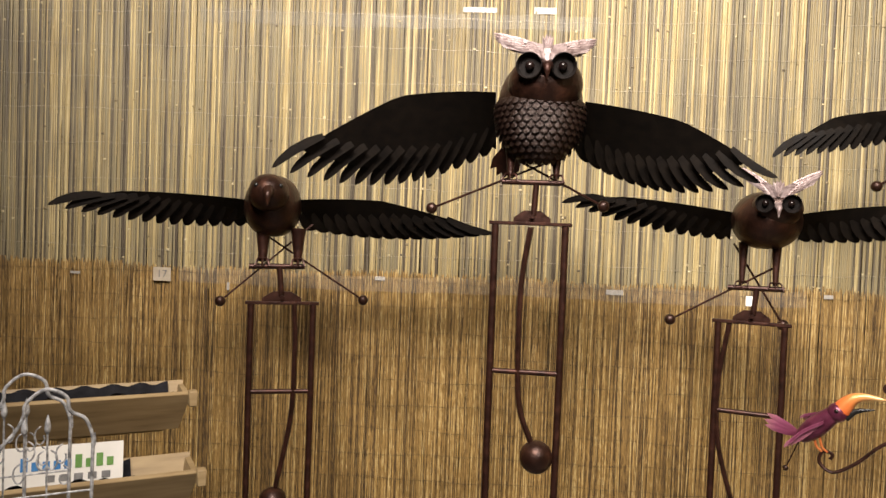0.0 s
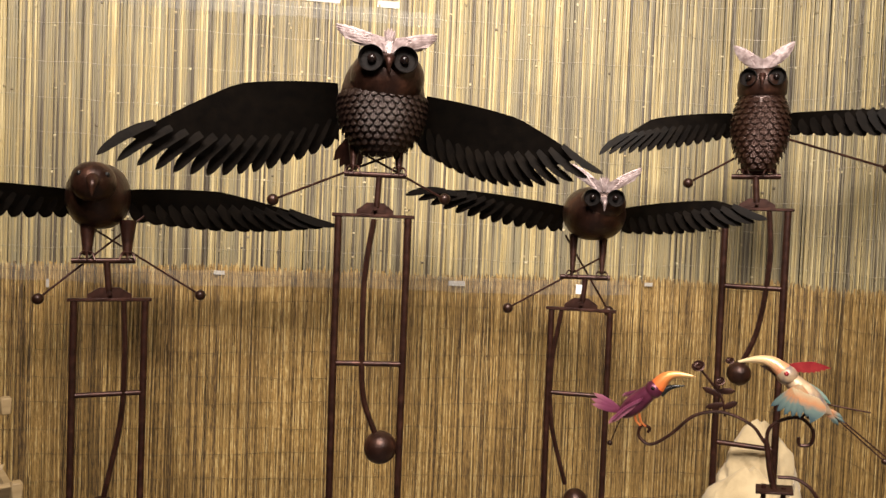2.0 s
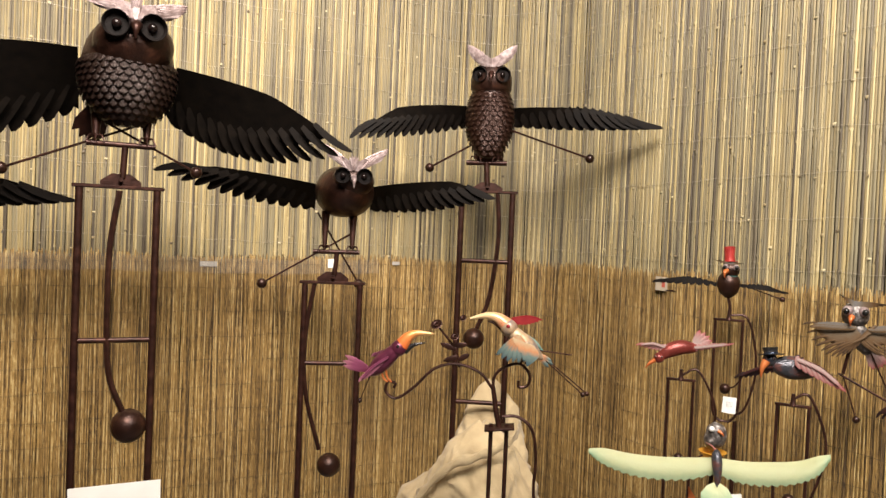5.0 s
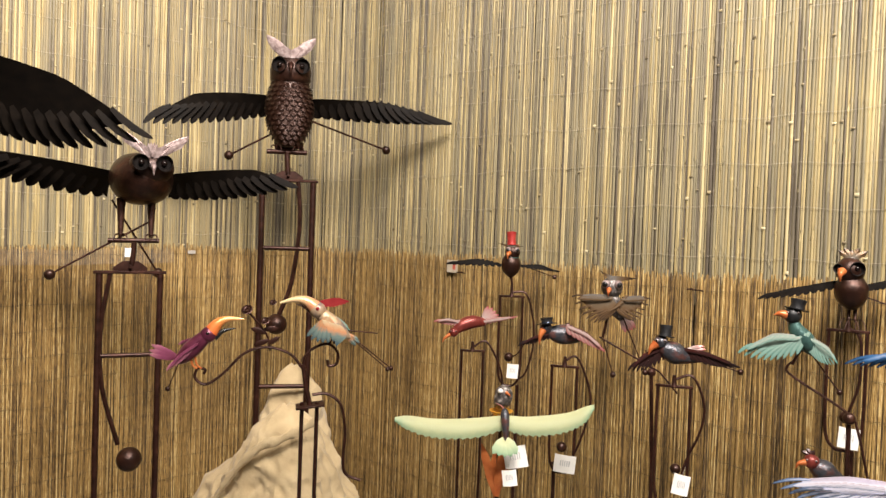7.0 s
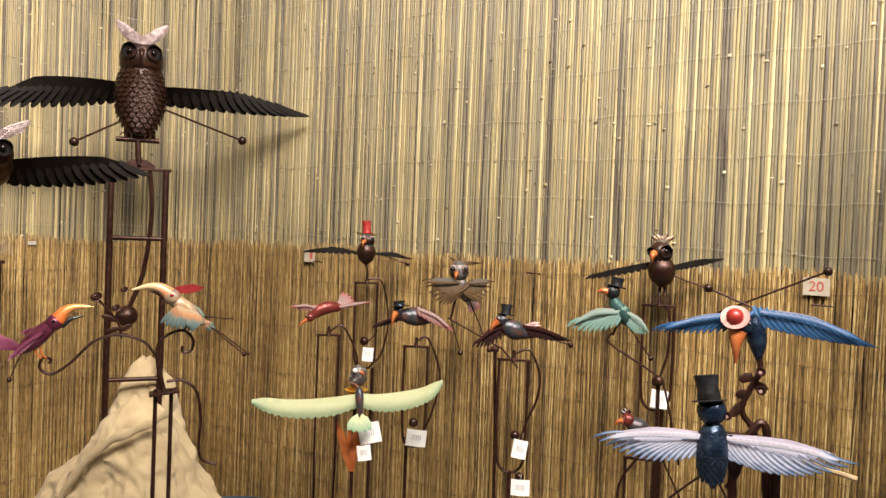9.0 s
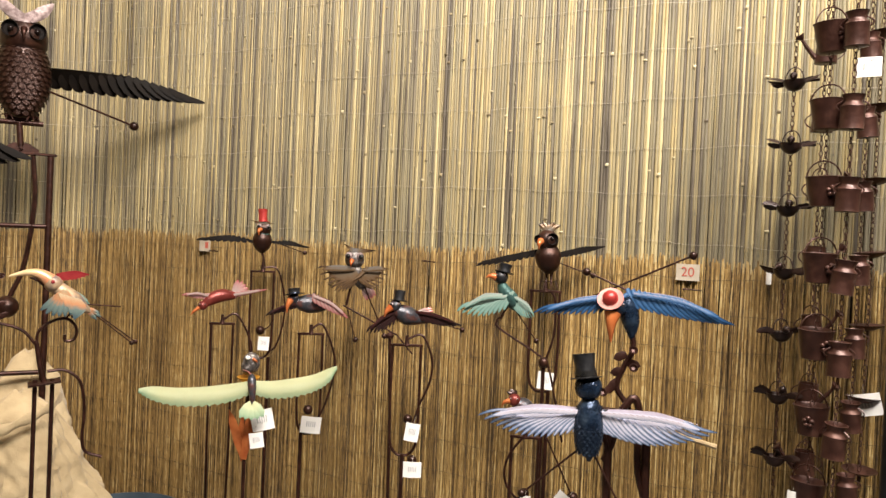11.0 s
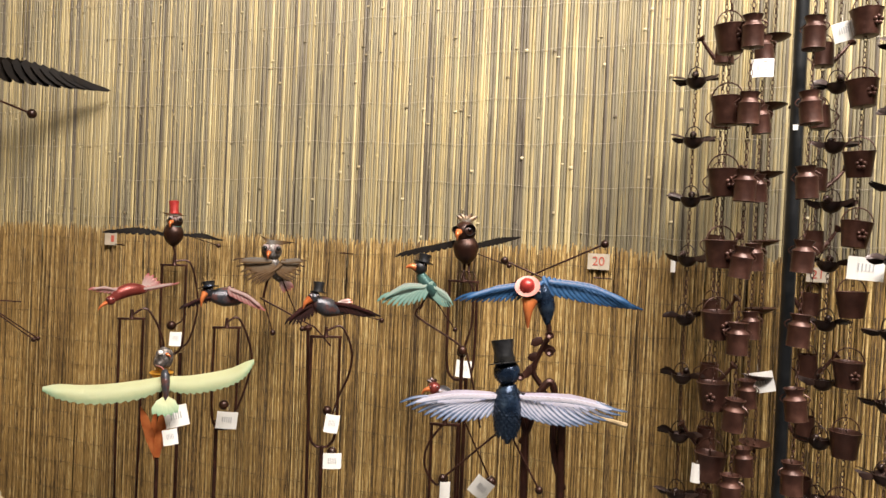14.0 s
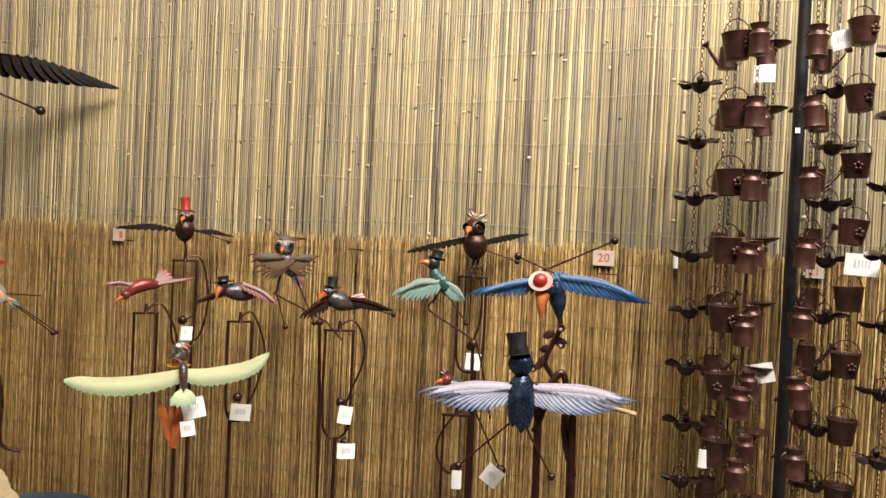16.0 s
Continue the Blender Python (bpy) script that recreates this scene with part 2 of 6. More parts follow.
LILAC = paint("lilac_to_blue_tin", [(0, (0.60, 0.50, 0.58)), (0.30, (0.86, 0.82, 0.92)), (0.55, (0.76, 0.76, 0.90)), (0.75, (0.22, 0.30, 0.48)), (0.95, (0.05, 0.09, 0.16))], 0.35, 0.35)
AZURE = paint("azure_to_navy_tin", [(0, (0.60, 0.46, 0.52)), (0.22, (0.24, 0.36, 0.58)), (0.55, (0.055, 0.16, 0.36)), (0.95, (0.010, 0.03, 0.07))], 0.35, 0.35)
PINK = paint("pink_tin", [(0, (0.11, 0.018, 0.04)), (0.5, (0.24, 0.06, 0.12)), (1, (0.42, 0.17, 0.21))], 0.38, 0.3)
TEAL = paint("teal_tin", [(0, (0.46, 0.42, 0.38)), (0.3, (0.32, 0.42, 0.36)), (1, (0.10, 0.27, 0.23))], 0.38, 0.3)
SUNSET = paint("orange_to_teal_tin", [(0, (0.40, 0.33, 0.20)), (0.35, (0.45, 0.20, 0.09)), (0.6, (0.13, 0.18, 0.16)), (1, (0.03, 0.06, 0.08))], 0.38, 0.3)
TAWNY = paint("tawny_tin", [(0, (0.20, 0.19, 0.18)), (0.3, (0.17, 0.13, 0.09)), (0.55, (0.14, 0.078, 0.034)), (0.9, (0.025, 0.016, 0.012))], 0.4, 0.35)
SALMON = paint("white_to_salmon_tin", [(0, (0.50, 0.43, 0.40)), (0.5, (0.42, 0.26, 0.24)), (1, (0.30, 0.045, 0.045))], 0.38, 0.3)
REDBLACK = paint("red_to_black_tin", [(0, (0.22, 0.04, 0.025)), (0.15, (0.05, 0.014, 0.012)), (1, (0.010, 0.009, 0.009))], 0.36, 0.35)
BEAK = paint("orange_to_cream_beak", [(0, (0.66, 0.13, 0.03)), (0.5, (0.68, 0.26, 0.07)), (1, (0.72, 0.50, 0.22))], 0.33, 0.2)
BEAK2 = paint("cream_to_salmon_beak", [(0, (0.62, 0.24, 0.12)), (0.5, (0.70, 0.46, 0.24)), (1, (0.72, 0.58, 0.34))], 0.33, 0.2)

# ---------------------------------------------------------------- mesh tools


def part(name, bm, mat, parent=None, label="", smooth=True, kind=""):
    """One mesh object from a bmesh, under a thing or a part."""
    me = bpy.data.meshes.new(name)
    bmesh.ops.recalc_face_normals(bm, faces=bm.faces)
    bm.to_mesh(me)
    bm.free()
    me.materials.append(mat)
    if smooth:
        me.shade_smooth()
        me.set_sharp_from_angle(angle=radians(42))
    ob = new(name, me)
    if parent:
        ob.parent = parent
    if label:
        tagged(ob, label)
    if kind:
        tagged(ob, kind=kind)
    return ob


def thing(name, label, category, m, group="", kind=""):
    ob = new(name)
    ob.matrix_world = m
    ob.empty_display_size = 0.05
    return tagged(ob, label, category, group, kind)


def mm(*pts):
    """Points of (x, z) or (x, y, z) in millimetres."""
    return [Vector((p[0], 0, p[1])) / 1000 if len(p) == 2 else Vector(p) / 1000 for p in pts]


def spline(pts, n=6):
    """A smooth line through the points."""
    p = [Vector(q) for q in pts]
    if len(p) < 3:
        return p
    e = [2 * p[0] - p[1]] + p + [2 * p[-1] - p[-2]]
    out = []
    for i in range(1, len(e) - 2):
        a, b, c, d = e[i - 1], e[i], e[i + 1], e[i + 2]
        for k in range(n):
            t = k / n
            out.append(0.5 * (2 * b + (c - a) * t + (2 * a - 5 * b + 4 * c - d) * t * t + (3 * b - a - 3 * c + d) * t ** 3))
    return out + [p[-1]]


def tube(bm, pts, r, n=8, r_end=None):
    """A round bar along the points, closed at both ends."""
    pts = [Vector(p) for p in pts]
    rings, side = [], None
    for i, p in enumerate(pts):
        way = (pts[min(i + 1, len(pts) - 1)] - pts[max(i - 1, 0)]).normalized()
        if side is None:
            side = way.orthogonal().normalized()
        side = (side - way * side.dot(way)).normalized()
        up = way.cross(side)
        rad = r if r_end is None else r + (r_end - r) * i / (len(pts) - 1)
        rings.append([bm.verts.new(p + rad * (side * math.cos(a) + up * math.sin(a))) for a in (2 * math.pi * k / n for k in range(n))])
    for a, b in zip(rings, rings[1:]):
        for k in range(n):
            bm.faces.new((a[k], a[(k + 1) % n], b[(k + 1) % n], b[k]))
    bm.faces.new(rings[0][::-1])
    bm.faces.new(rings[-1])
    return bm


def lathe(bm, prof, m=None, n=20, hollow=False):
    """A turned shape; prof: rows of (z, rx, ry, dx, dy)."""
    m = m or Matrix()
    rings = []
    for row in prof:
        z, rx = row[0], row[1]
        ry = row[2] if len(row) > 2 else rx
        dx, dy = (row[3], row[4]) if len(row) > 4 else (0, 0)
        rings.append([bm.verts.new(m @ Vector((dx + rx * math.cos(a), dy + ry * math.sin(a), z))) for a in (2 * math.pi * k / n for k in range(n))])
    for a, b in zip(rings, rings[1:]):
        for k in range(n):
            bm.faces.new((a[k], a[(k + 1) % n], b[(k + 1) % n], b[k]))
    if not hollow:
        bm.faces.new(rings[0][::-1])
        bm.faces.new(rings[-1])
    return bm


def ball(bm, c, r, n=16, squash=(1, 1, 1)):
    m = Matrix.Translation(Vector(c)) @ Matrix.Diagonal((*squash, 1))
    bmesh.ops.create_uvsphere(bm, u_segments=n, v_segments=max(6, n * 5 // 8), radius=r, matrix=m)
    return bm


def box(bm, lo, hi, m=None, bevel=0.0):
    lo, hi = Vector(lo), Vector(hi)
    mat = (m or Matrix()) @ Matrix.Translation((lo + hi) / 2) @ Matrix.Diagonal((*(hi - lo), 1))
    made = bmesh.ops.create_cube(bm, size=1, matrix=mat)["verts"]
    if bevel:
        edges = {e for v in made for e in v.link_edges}
        bmesh.ops.bevel(bm, geom=list(edges), offset=bevel, segments=1, affect="EDGES")
    return bm


def sheet_wing(bm, rt, rb, knee, tip, teeth=14, sag=0.3, cut=0.22, bend=0.0, thick=0.0025):
    """A wing cut from sheet metal. rt, rb: the root's top and bottom; knee: the bend of the top edge; tip: its end. The lower edge is cut into feathers, longer towards the tip."""
    span = bm.verts.layers.float.new("span")
    rt, rb, knee, tip = (Vector(p) for p in (rt, rb, knee, tip))
    chord = (rt - rb).length
    away = (tip - rt).normalized()

    def top(u):
        return (1 - u) ** 2 * rt + 2 * u * (1 - u) * (2 * knee - (rt + tip) / 2) + u * u * tip

    def low(u):
        p = rb + u * (tip - rb)
        dip = sag * chord * math.sin(math.pi * u) ** 0.9
        p.z -= dip
        return p

    def shape(p, u, y):
        q = Vector(p)
        q.y += bend * u * u + y
        return q

    def vert(p, u, y):
        v = bm.verts.new(shape(p, u, y))
        v[span] = u
        return v
    length = (tip - rt).length
    bent = top

    def top(u):
        k = (knee - rt).length / ((knee - rt).length + (tip - knee).length)
        line = rt + (knee - rt) * u / k if u < k else knee + (tip - knee) * (u - k) / (1 - k)
        return line * 0.6 + bent(u) * 0.4
    cells = []
    us = [(i / teeth) ** 0.92 for i in range(teeth + 1)]
    for y in (-thick / 2, thick / 2):
        row = []
        for i, u in enumerate(us):
            t, b = top(u), low(u)
            valley = b + (t - b) * (0.05 + 1.5 * cut * u ** 1.4 * (1 - 0.25 * u))
            row.append((vert(t, u, y), vert(valley, u, y)))
        points = []
        for i in range(teeth):
            u = us[i] + 0.75 * (us[i + 1] - us[i])
            p = low(min(u, 1)) + away * length * (0.012 + 0.065 * u * u) - Vector((0, 0, chord * 0.05))
            points.append(vert(p, min(1, u + 0.05), y))
        cells.append((row, points))
    for row, points in cells:
        for i in range(teeth):
            bm.faces.new((row[i][0], row[i + 1][0], row[i + 1][1], points[i], row[i][1]))
    (ra, pa), (rb_, pb) = cells
    for i in range(teeth):
        bm.faces.new((ra[i][0], ra[i + 1][0], rb_[i + 1][0], rb_[i][0]))
        bm.faces.new((ra[i][1], pa[i], pb[i], rb_[i][1]))
        bm.faces.new((pa[i], ra[i + 1][1], rb_[i + 1][1], pb[i]))
    bm.faces.new((ra[0][0], ra[0][1], rb_[0][1], rb_[0][0]))
    return bm


def band_wing(bm, line, widths):
    """A long soft wing: a strip along a curve, cupped, its lower edge ragged with feather ends."""
    span = bm.verts.layers.float.new("span")
    pts = spline(line, 10)
    wid = [v.x for v in spline([Vector((w, 0, 0)) for w in widths], 10)]
    rows = []
    for i, (q, w) in enumerate(zip(pts, wid)):
        row = []
        for j in range(7):
            v = j / 6
            ragged = 0.05 * w * (i % 3 - 1) if j == 6 else 0.0
            vert = bm.verts.new(q + Vector((0, -0.40 * w * (v - 0.5) - 0.16 * w * math.sin(math.pi * v), 0.9 * w * (0.5 - v) - ragged)))
            vert[span] = 0.62 * v ** 1.6 + 1.6 * max(0, i / len(pts) - 0.70)
            row.append(vert)
        rows.append(row)
    for a, b in zip(rows, rows[1:]):
        for j in range(6):
            bm.faces.new((a[j], a[j + 1], b[j + 1], b[j]))
    bmesh.ops.solidify(bm, geom=list(bm.faces), thickness=0.0018)
    return bm


def leaf(bm, span, a, b, w, u0, u1, lift=0.002):
    """A small pointed feather or leaf from a to b, with a raised middle."""
    a, b = Vector(a), Vector(b)
    way = b - a
    side = way.cross(Vector((0, 1, 0)))
    side = side.normalized() * w / 2 if side.length > 1e-6 else Vector((w / 2, 0, 0))
    up = Vector((0, -lift, 0))
    mid = [a + up * 0.5, a + way * 0.35 + up * 1.5, a + way * 0.75 + up * 1.3, b]
    left = [a + side * 0.55, a + way * 0.35 + side, a + way * 0.75 + side * 0.85]
    right = [a - side * 0.55, a + way * 0.35 - side, a + way * 0.75 - side * 0.85]
    vm, vl, vr = ([bm.verts.new(p) for p in line] for line in (mid, left, right))
    for line in (vm, vl, vr):
        for k, v in enumerate(line):
            v[span] = u0 + (u1 - u0) * k / 3
    for k in range(2):
        bm.faces.new((vm[k], vm[k + 1], vl[k + 1], vl[k]))
        bm.faces.new((vm[k + 1], vm[k], vr[k], vr[k + 1]))
    bm.faces.new((vm[2], vm[3], vl[2]))
    bm.faces.new((vm[3], vm[2], vr[2]))


def fan_tail(bm, a, tips, w):
    """A tail of a few flat feathers that spread from a."""
    span = bm.verts.layers.float.new("span")
    for k, t in enumerate(tips):
        leaf(bm, span, Vector(a) + Vector((0, -0.001 * k, 0)), Vector(t), w, 0.0, 1.0)
    return bm


def horn_beak(bm, pts, r):
    """A curved beak that tapers along the points."""
    span = bm.verts.layers.float.new("span")
    line = spline(pts, 6)
    first = len(bm.verts)
    tube(bm, line, r, 10, r * 0.12)
    bm.verts.ensure_lookup_table()
    total = len(line)
    for k, v in enumerate(list(bm.verts)[first:]):
        v[span] = (k // 10) / total
    return bm


def feather(a, b, w, mid_u, side_u, lift=0.002, bow=0.0):
    """A single long feather of sheet tin from a to b: a ridge along the quill, a round tip, thin edges."""
    bm = bmesh.new()
    span = bm.verts.layers.float.new("span")
    a, b = Vector(a), Vector(b)
    way = b - a
    side = way.cross(Vector((0, 1, 0))).normalized()
    rows = []
    for t, f in ((0, 0.6), (0.25, 0.92), (0.55, 1.0), (0.8, 0.8), (0.93, 0.46)):
        c = a + way * t + side * bow * math.sin(math.pi * t)
        row = []
        for q, u in ((c + side * w * f / 2, side_u), (c - Vector((0, lift, 0)), mid_u), (c - side * w * f / 2, side_u), (c + Vector((0, 0.0012, 0)), side_u)):
            v = bm.verts.new(q)
            v[span] = u[0] + (u[1] - u[0]) * t
            row.append(v)
        rows.append(row)
    end = bm.verts.new(b)
    end[span] = side_u[1]
    for p, q in zip(rows, rows[1:]):
        for k in range(4):
            bm.faces.new((p[k], p[(k + 1) % 4], q[(k + 1) % 4], q[k]))
    bm.faces.new(rows[0])
    for k in range(4):
        bm.faces.new((rows[-1][k], rows[-1][(k + 1) % 4], end))
    return bm


def feather_wing(root, mat, rt, rb, knee, tip, n=14, sag=0.3, label="", reach=0.30, coverts=True, lay=0.0):
    """A tin wing: a base sheet along the arm and long feathers that fan from the root to the tip, with short ones over their quills."""
    rt, rb, knee, tip = mm(rt, rb, knee, tip)
    if lay:
        rb.y += lay * (rt.z - rb.z)
    chord, length = (rt - rb).length, (tip - rt).length
    away = (tip - rt).normalized()
    k1 = (knee - rt).length / ((knee - rt).length + (tip - knee).length)

    def top(u):
        line = rt + (knee - rt) * u / k1 if u < k1 else knee + (tip - knee) * (u - k1) / (1 - k1)
        arch = (1 - u) ** 2 * rt + 2 * u * (1 - u) * (2 * knee - (rt + tip) / 2) + u * u * tip
        return line * 0.6 + arch * 0.4

    def low(u):
        q = rb + u * (tip - rb)
        dip = sag * chord * math.sin(math.pi * u) ** 0.9 if u < 1 else 0.0
        return q + Vector((0, dip * lay, -dip))

    bm = bmesh.new()
    span = bm.verts.layers.float.new("span")
    rows, quills = [(rt, rb)], []
    for k in range(n):
        u = (k + 1) / n
        down = (low(u * 0.9) - top(u * 0.9)).normalized()
        way = (away * ((0.75 if coverts else 0.35) + 0.55 * u) + down * (1.0 - 0.62 * u)).normalized()
        way = way.lerp((tip - top(0.70)).normalized(), u ** 4).normalized()
        deep = 1.3 * (low(u) - top(u)).length if coverts else chord * 0.62
        size = deep * (1 - u) + length * reach * u
        end = low(u)
        quills.append((end - way * size, end, way, u))
        rows.append((top(u * (1 - 0.55 * reach)), end - way * size * ((0.50 if coverts else 0.34) + 0.22 * u)))
    sheets = []
    for y in (0.0, 0.002):
        sheet = []
        for k, (t, q) in enumerate(rows):
            pair = []
            for c, f in ((t, 0.1), (q, 0.6)):
                v = bm.verts.new(c + Vector((0, y, 0)))
                v[span] = f
                pair.append(v)
            sheet.append(pair)
        sheets.append(sheet)
    for sheet in sheets:
        for a, b in zip(sheet, sheet[1:]):
            bm.faces.new((a[0], b[0], b[1], a[1]))
    for j in (0, 1):
        for k in range(n):
            bm.faces.new((sheets[0][k][j], sheets[0][k + 1][j], sheets[1][k + 1][j], sheets[1][k][j]))
    for k in (0, n):
        bm.faces.new((sheets[0][k][0], sheets[0][k][1], sheets[1][k][1], sheets[1][k][0]))
    wing = part("wing", bm, mat, root, label)
    pitch = length / n
    for k, (a, b, way, u) in enumerate(quills):
        across = abs(way.cross(away).length)
        w = pitch * ((0.34 if coverts else 0.46) + 0.80 * across)
        out = Vector((0, -0.0010 - 0.0005 * k, 0))
        part("feather", feather(a + out, b + out, w, (0.24 + 0.2 * u, 0.55 + 0.3 * u), (0.68 + 0.12 * u, 0.88 + 0.12 * u), min(0.0012, w * 0.10) if coverts else 0.0002, -0.06 * (b - a).length), mat, wing, smooth=coverts)
    if coverts:
        m = n
        for k in range(m):
            u = (k + 1) / m * 0.82
            a = top(max(0.0, u - 0.16)) * 0.9 + low(max(0.0, u - 0.16)) * 0.1
            b = top(u) * 0.80 + low(u) * 0.20 + away * length * 0.03
            out = Vector((0, -0.0015 - 0.0005 * n - 0.0005 * k, 0))
            part("covert", feather(a + out, b + out, length / m * 0.50 + chord * 0.06, (0.05, 0.28 + 0.3 * u), (0.45, 0.75 + 0.2 * u), 0.0004), mat, wing)
    return wing


BM = bmesh.new

# ---------------------------------------------------------------- the hall


def slab(name, lo, hi, mat, label, category):
    return tagged(part(name, box(BM(), lo, hi), mat, smooth=False), label, category, kind="structure")


slab("floor", (-5, -5, -0.1), (2.6, 3.4, 0.0), FLOOR, "grey concrete floor of the hall", "floor")
slab("ceiling", (-5, -5, 4.6), (2.6, 3.4, 4.7), PLASTER, "plain grey plaster ceiling", "ceiling")
slab("wall_north", (-5, 2.93, 0.0), (2.2, 3.03, 4.6), BOARD, "dark board wall behind the bamboo screens", "wall")
slab("wall_east", (2.2, -5, 0.0), (2.3, 3.03, 4.6), BOARD, "dark board wall behind the bamboo screens", "wall")
slab("wall_south", (-5, -5.1, 0.0), (2.3, -5, 4.6), PLASTER, "plain grey plaster wall", "wall")
slab("wall_west", (-5.1, -5.1, 0.0), (-5, 3.03, 4.6), PLASTER, "plain grey plaster wall", "wall")

# the line of the screens: along the north wall, round the corner, down the east wall
RAD = 0.40
NORTH, EAST, WEST_END, SOUTH_END = 2.85, 2.12, -2.0, -1.7
STRAIGHT = EAST - RAD - WEST_END
ARC = RAD * math.pi / 2
TOTAL = STRAIGHT + ARC + NORTH - RAD - SOUTH_END


def screen_at(s):
    """Place and heading on the line of the screens, s metres from its west end."""
    if s < STRAIGHT:
        return WEST_END + s, NORTH, 0.0
    if s < STRAIGHT + ARC:
        a = (s - STRAIGHT) / RAD
        return EAST - RAD + RAD * math.sin(a), NORTH - RAD + RAD * math.cos(a), -a
    return EAST, NORTH - RAD - (s - STRAIGHT - ARC), -math.pi / 2


HALF = STRAIGHT + ARC / 2
rng = random.Random(5)


def reed_screen(name, s0, s1, base, loose):
    """A roll of thin reeds, bound with wire."""
    root = tagged(new(name), "golden brown reed screen bound with thin wire", "reed screen", "screens", "structure")
    verts, faces = [], []
    for layer in range(3):
        s = s0
        while s < s1:
            w = rng.uniform(0.0022, 0.0048)
            s += w * (rng.uniform(0.95, loose) if layer == 0 else rng.uniform(0.72, 0.95))
            x, y, a = screen_at(s)
            tx, ty = math.cos(a), math.sin(a)
            nx, ny = ty, -tx
            out = -0.007 * layer + rng.uniform(-0.003, 0.004)
            lean = rng.gauss(0, 0.010)
            top = base + rng.gauss(0, 0.004) + 0.005 * math.sin(s * 4.1) + 0.005 * math.sin(s * 11.3) - 0.012 * layer
            if rng.random() < 0.05:
                top += rng.uniform(-0.06, 0.006)
            mid = rng.uniform(0.5, 1.2)
            bow = rng.gauss(0, 0.0025)
            k = len(verts)
            for z, dx in ((0.0, -lean * 0.75), (mid, bow), (top, lean * 0.75)):
                for side, lift in ((-0.5, 0.0), (0.0, 0.5), (0.5, 0.0)):
                    d = dx + side * w
                    o = out + lift * w
                    verts.append((x + tx * d + nx * o, y + ty * d + ny * o, z))
            for r in range(2):
                for c in range(2):
                    q = k + r * 3 + c
                    faces.append((q, q + 1, q + 4, q + 3))
    me = bpy.data.meshes.new("reeds")
    me.from_pydata(verts, [], faces)
    me.materials.append(REED)
    me.shade_smooth()
    ob = new("reeds", me)
    ob.parent = root
    tagged(ob, "thin golden brown reeds", kind="stuff")
    z = 0.09
    while z < base - 0.02:
        pts = []
        s = s0
        while s <= s1:
            x, y, a = screen_at(s)
            nx, ny = math.sin(a), -math.cos(a)
            pts.append((x + nx * 0.0055, y + ny * 0.0055, z + 0.004 * math.sin(s * 7 + z * 31) + 0.003 * math.sin(s * 23 + z * 7)))
            s += 0.06
        part("binding_wire", tube(BM(), pts, 0.0007, 4), THREAD, root)
        z += 0.098
    return root


reed_screen("reed_screen_north", 0, HALF, 1.493, 1.6)
reed_screen("reed_screen_east", HALF, TOTAL, 1.512, 2.2)

# split bamboo above, each slat a piece of its own
SLAT_FOOT, SLAT_TOP = 1.42, 3.1
SLATS = []
for variant in range(16):
    r = random.Random(variant)
    rows = [(SLAT_FOOT, 1.0, 0)]
    z = SLAT_FOOT + r.uniform(0.06, 0.4)
    while z < SLAT_TOP - 0.05:
        rows += [(z - 0.006, 0.97, 0), (z, 1.32, 0), (z + 0.007, 1.0, 0)]
        z += r.uniform(0.22, 0.42)
    rows.append((SLAT_TOP, 0.95, 0))
    verts, faces = [], []
    for z, f, dx in rows:
        out = 0.27 * (2.3 if f > 1.1 else f)
        verts += [(-0.5 * f, 0.0, z), (-0.2 * f, -out, z), (0.2 * f, -out, z), (0.5 * f, 0.0, z)]
    for k in range(len(rows) - 1):
        for c in range(3):
            q = k * 4 + c
            faces.append((q, q + 1, q + 5, q + 4))
    me = bpy.data.meshes.new("slat")
    me.from_pydata(verts, [], faces)
    me.materials.append(BAMBOO)
    me.shade_smooth()
    SLATS.append(me)


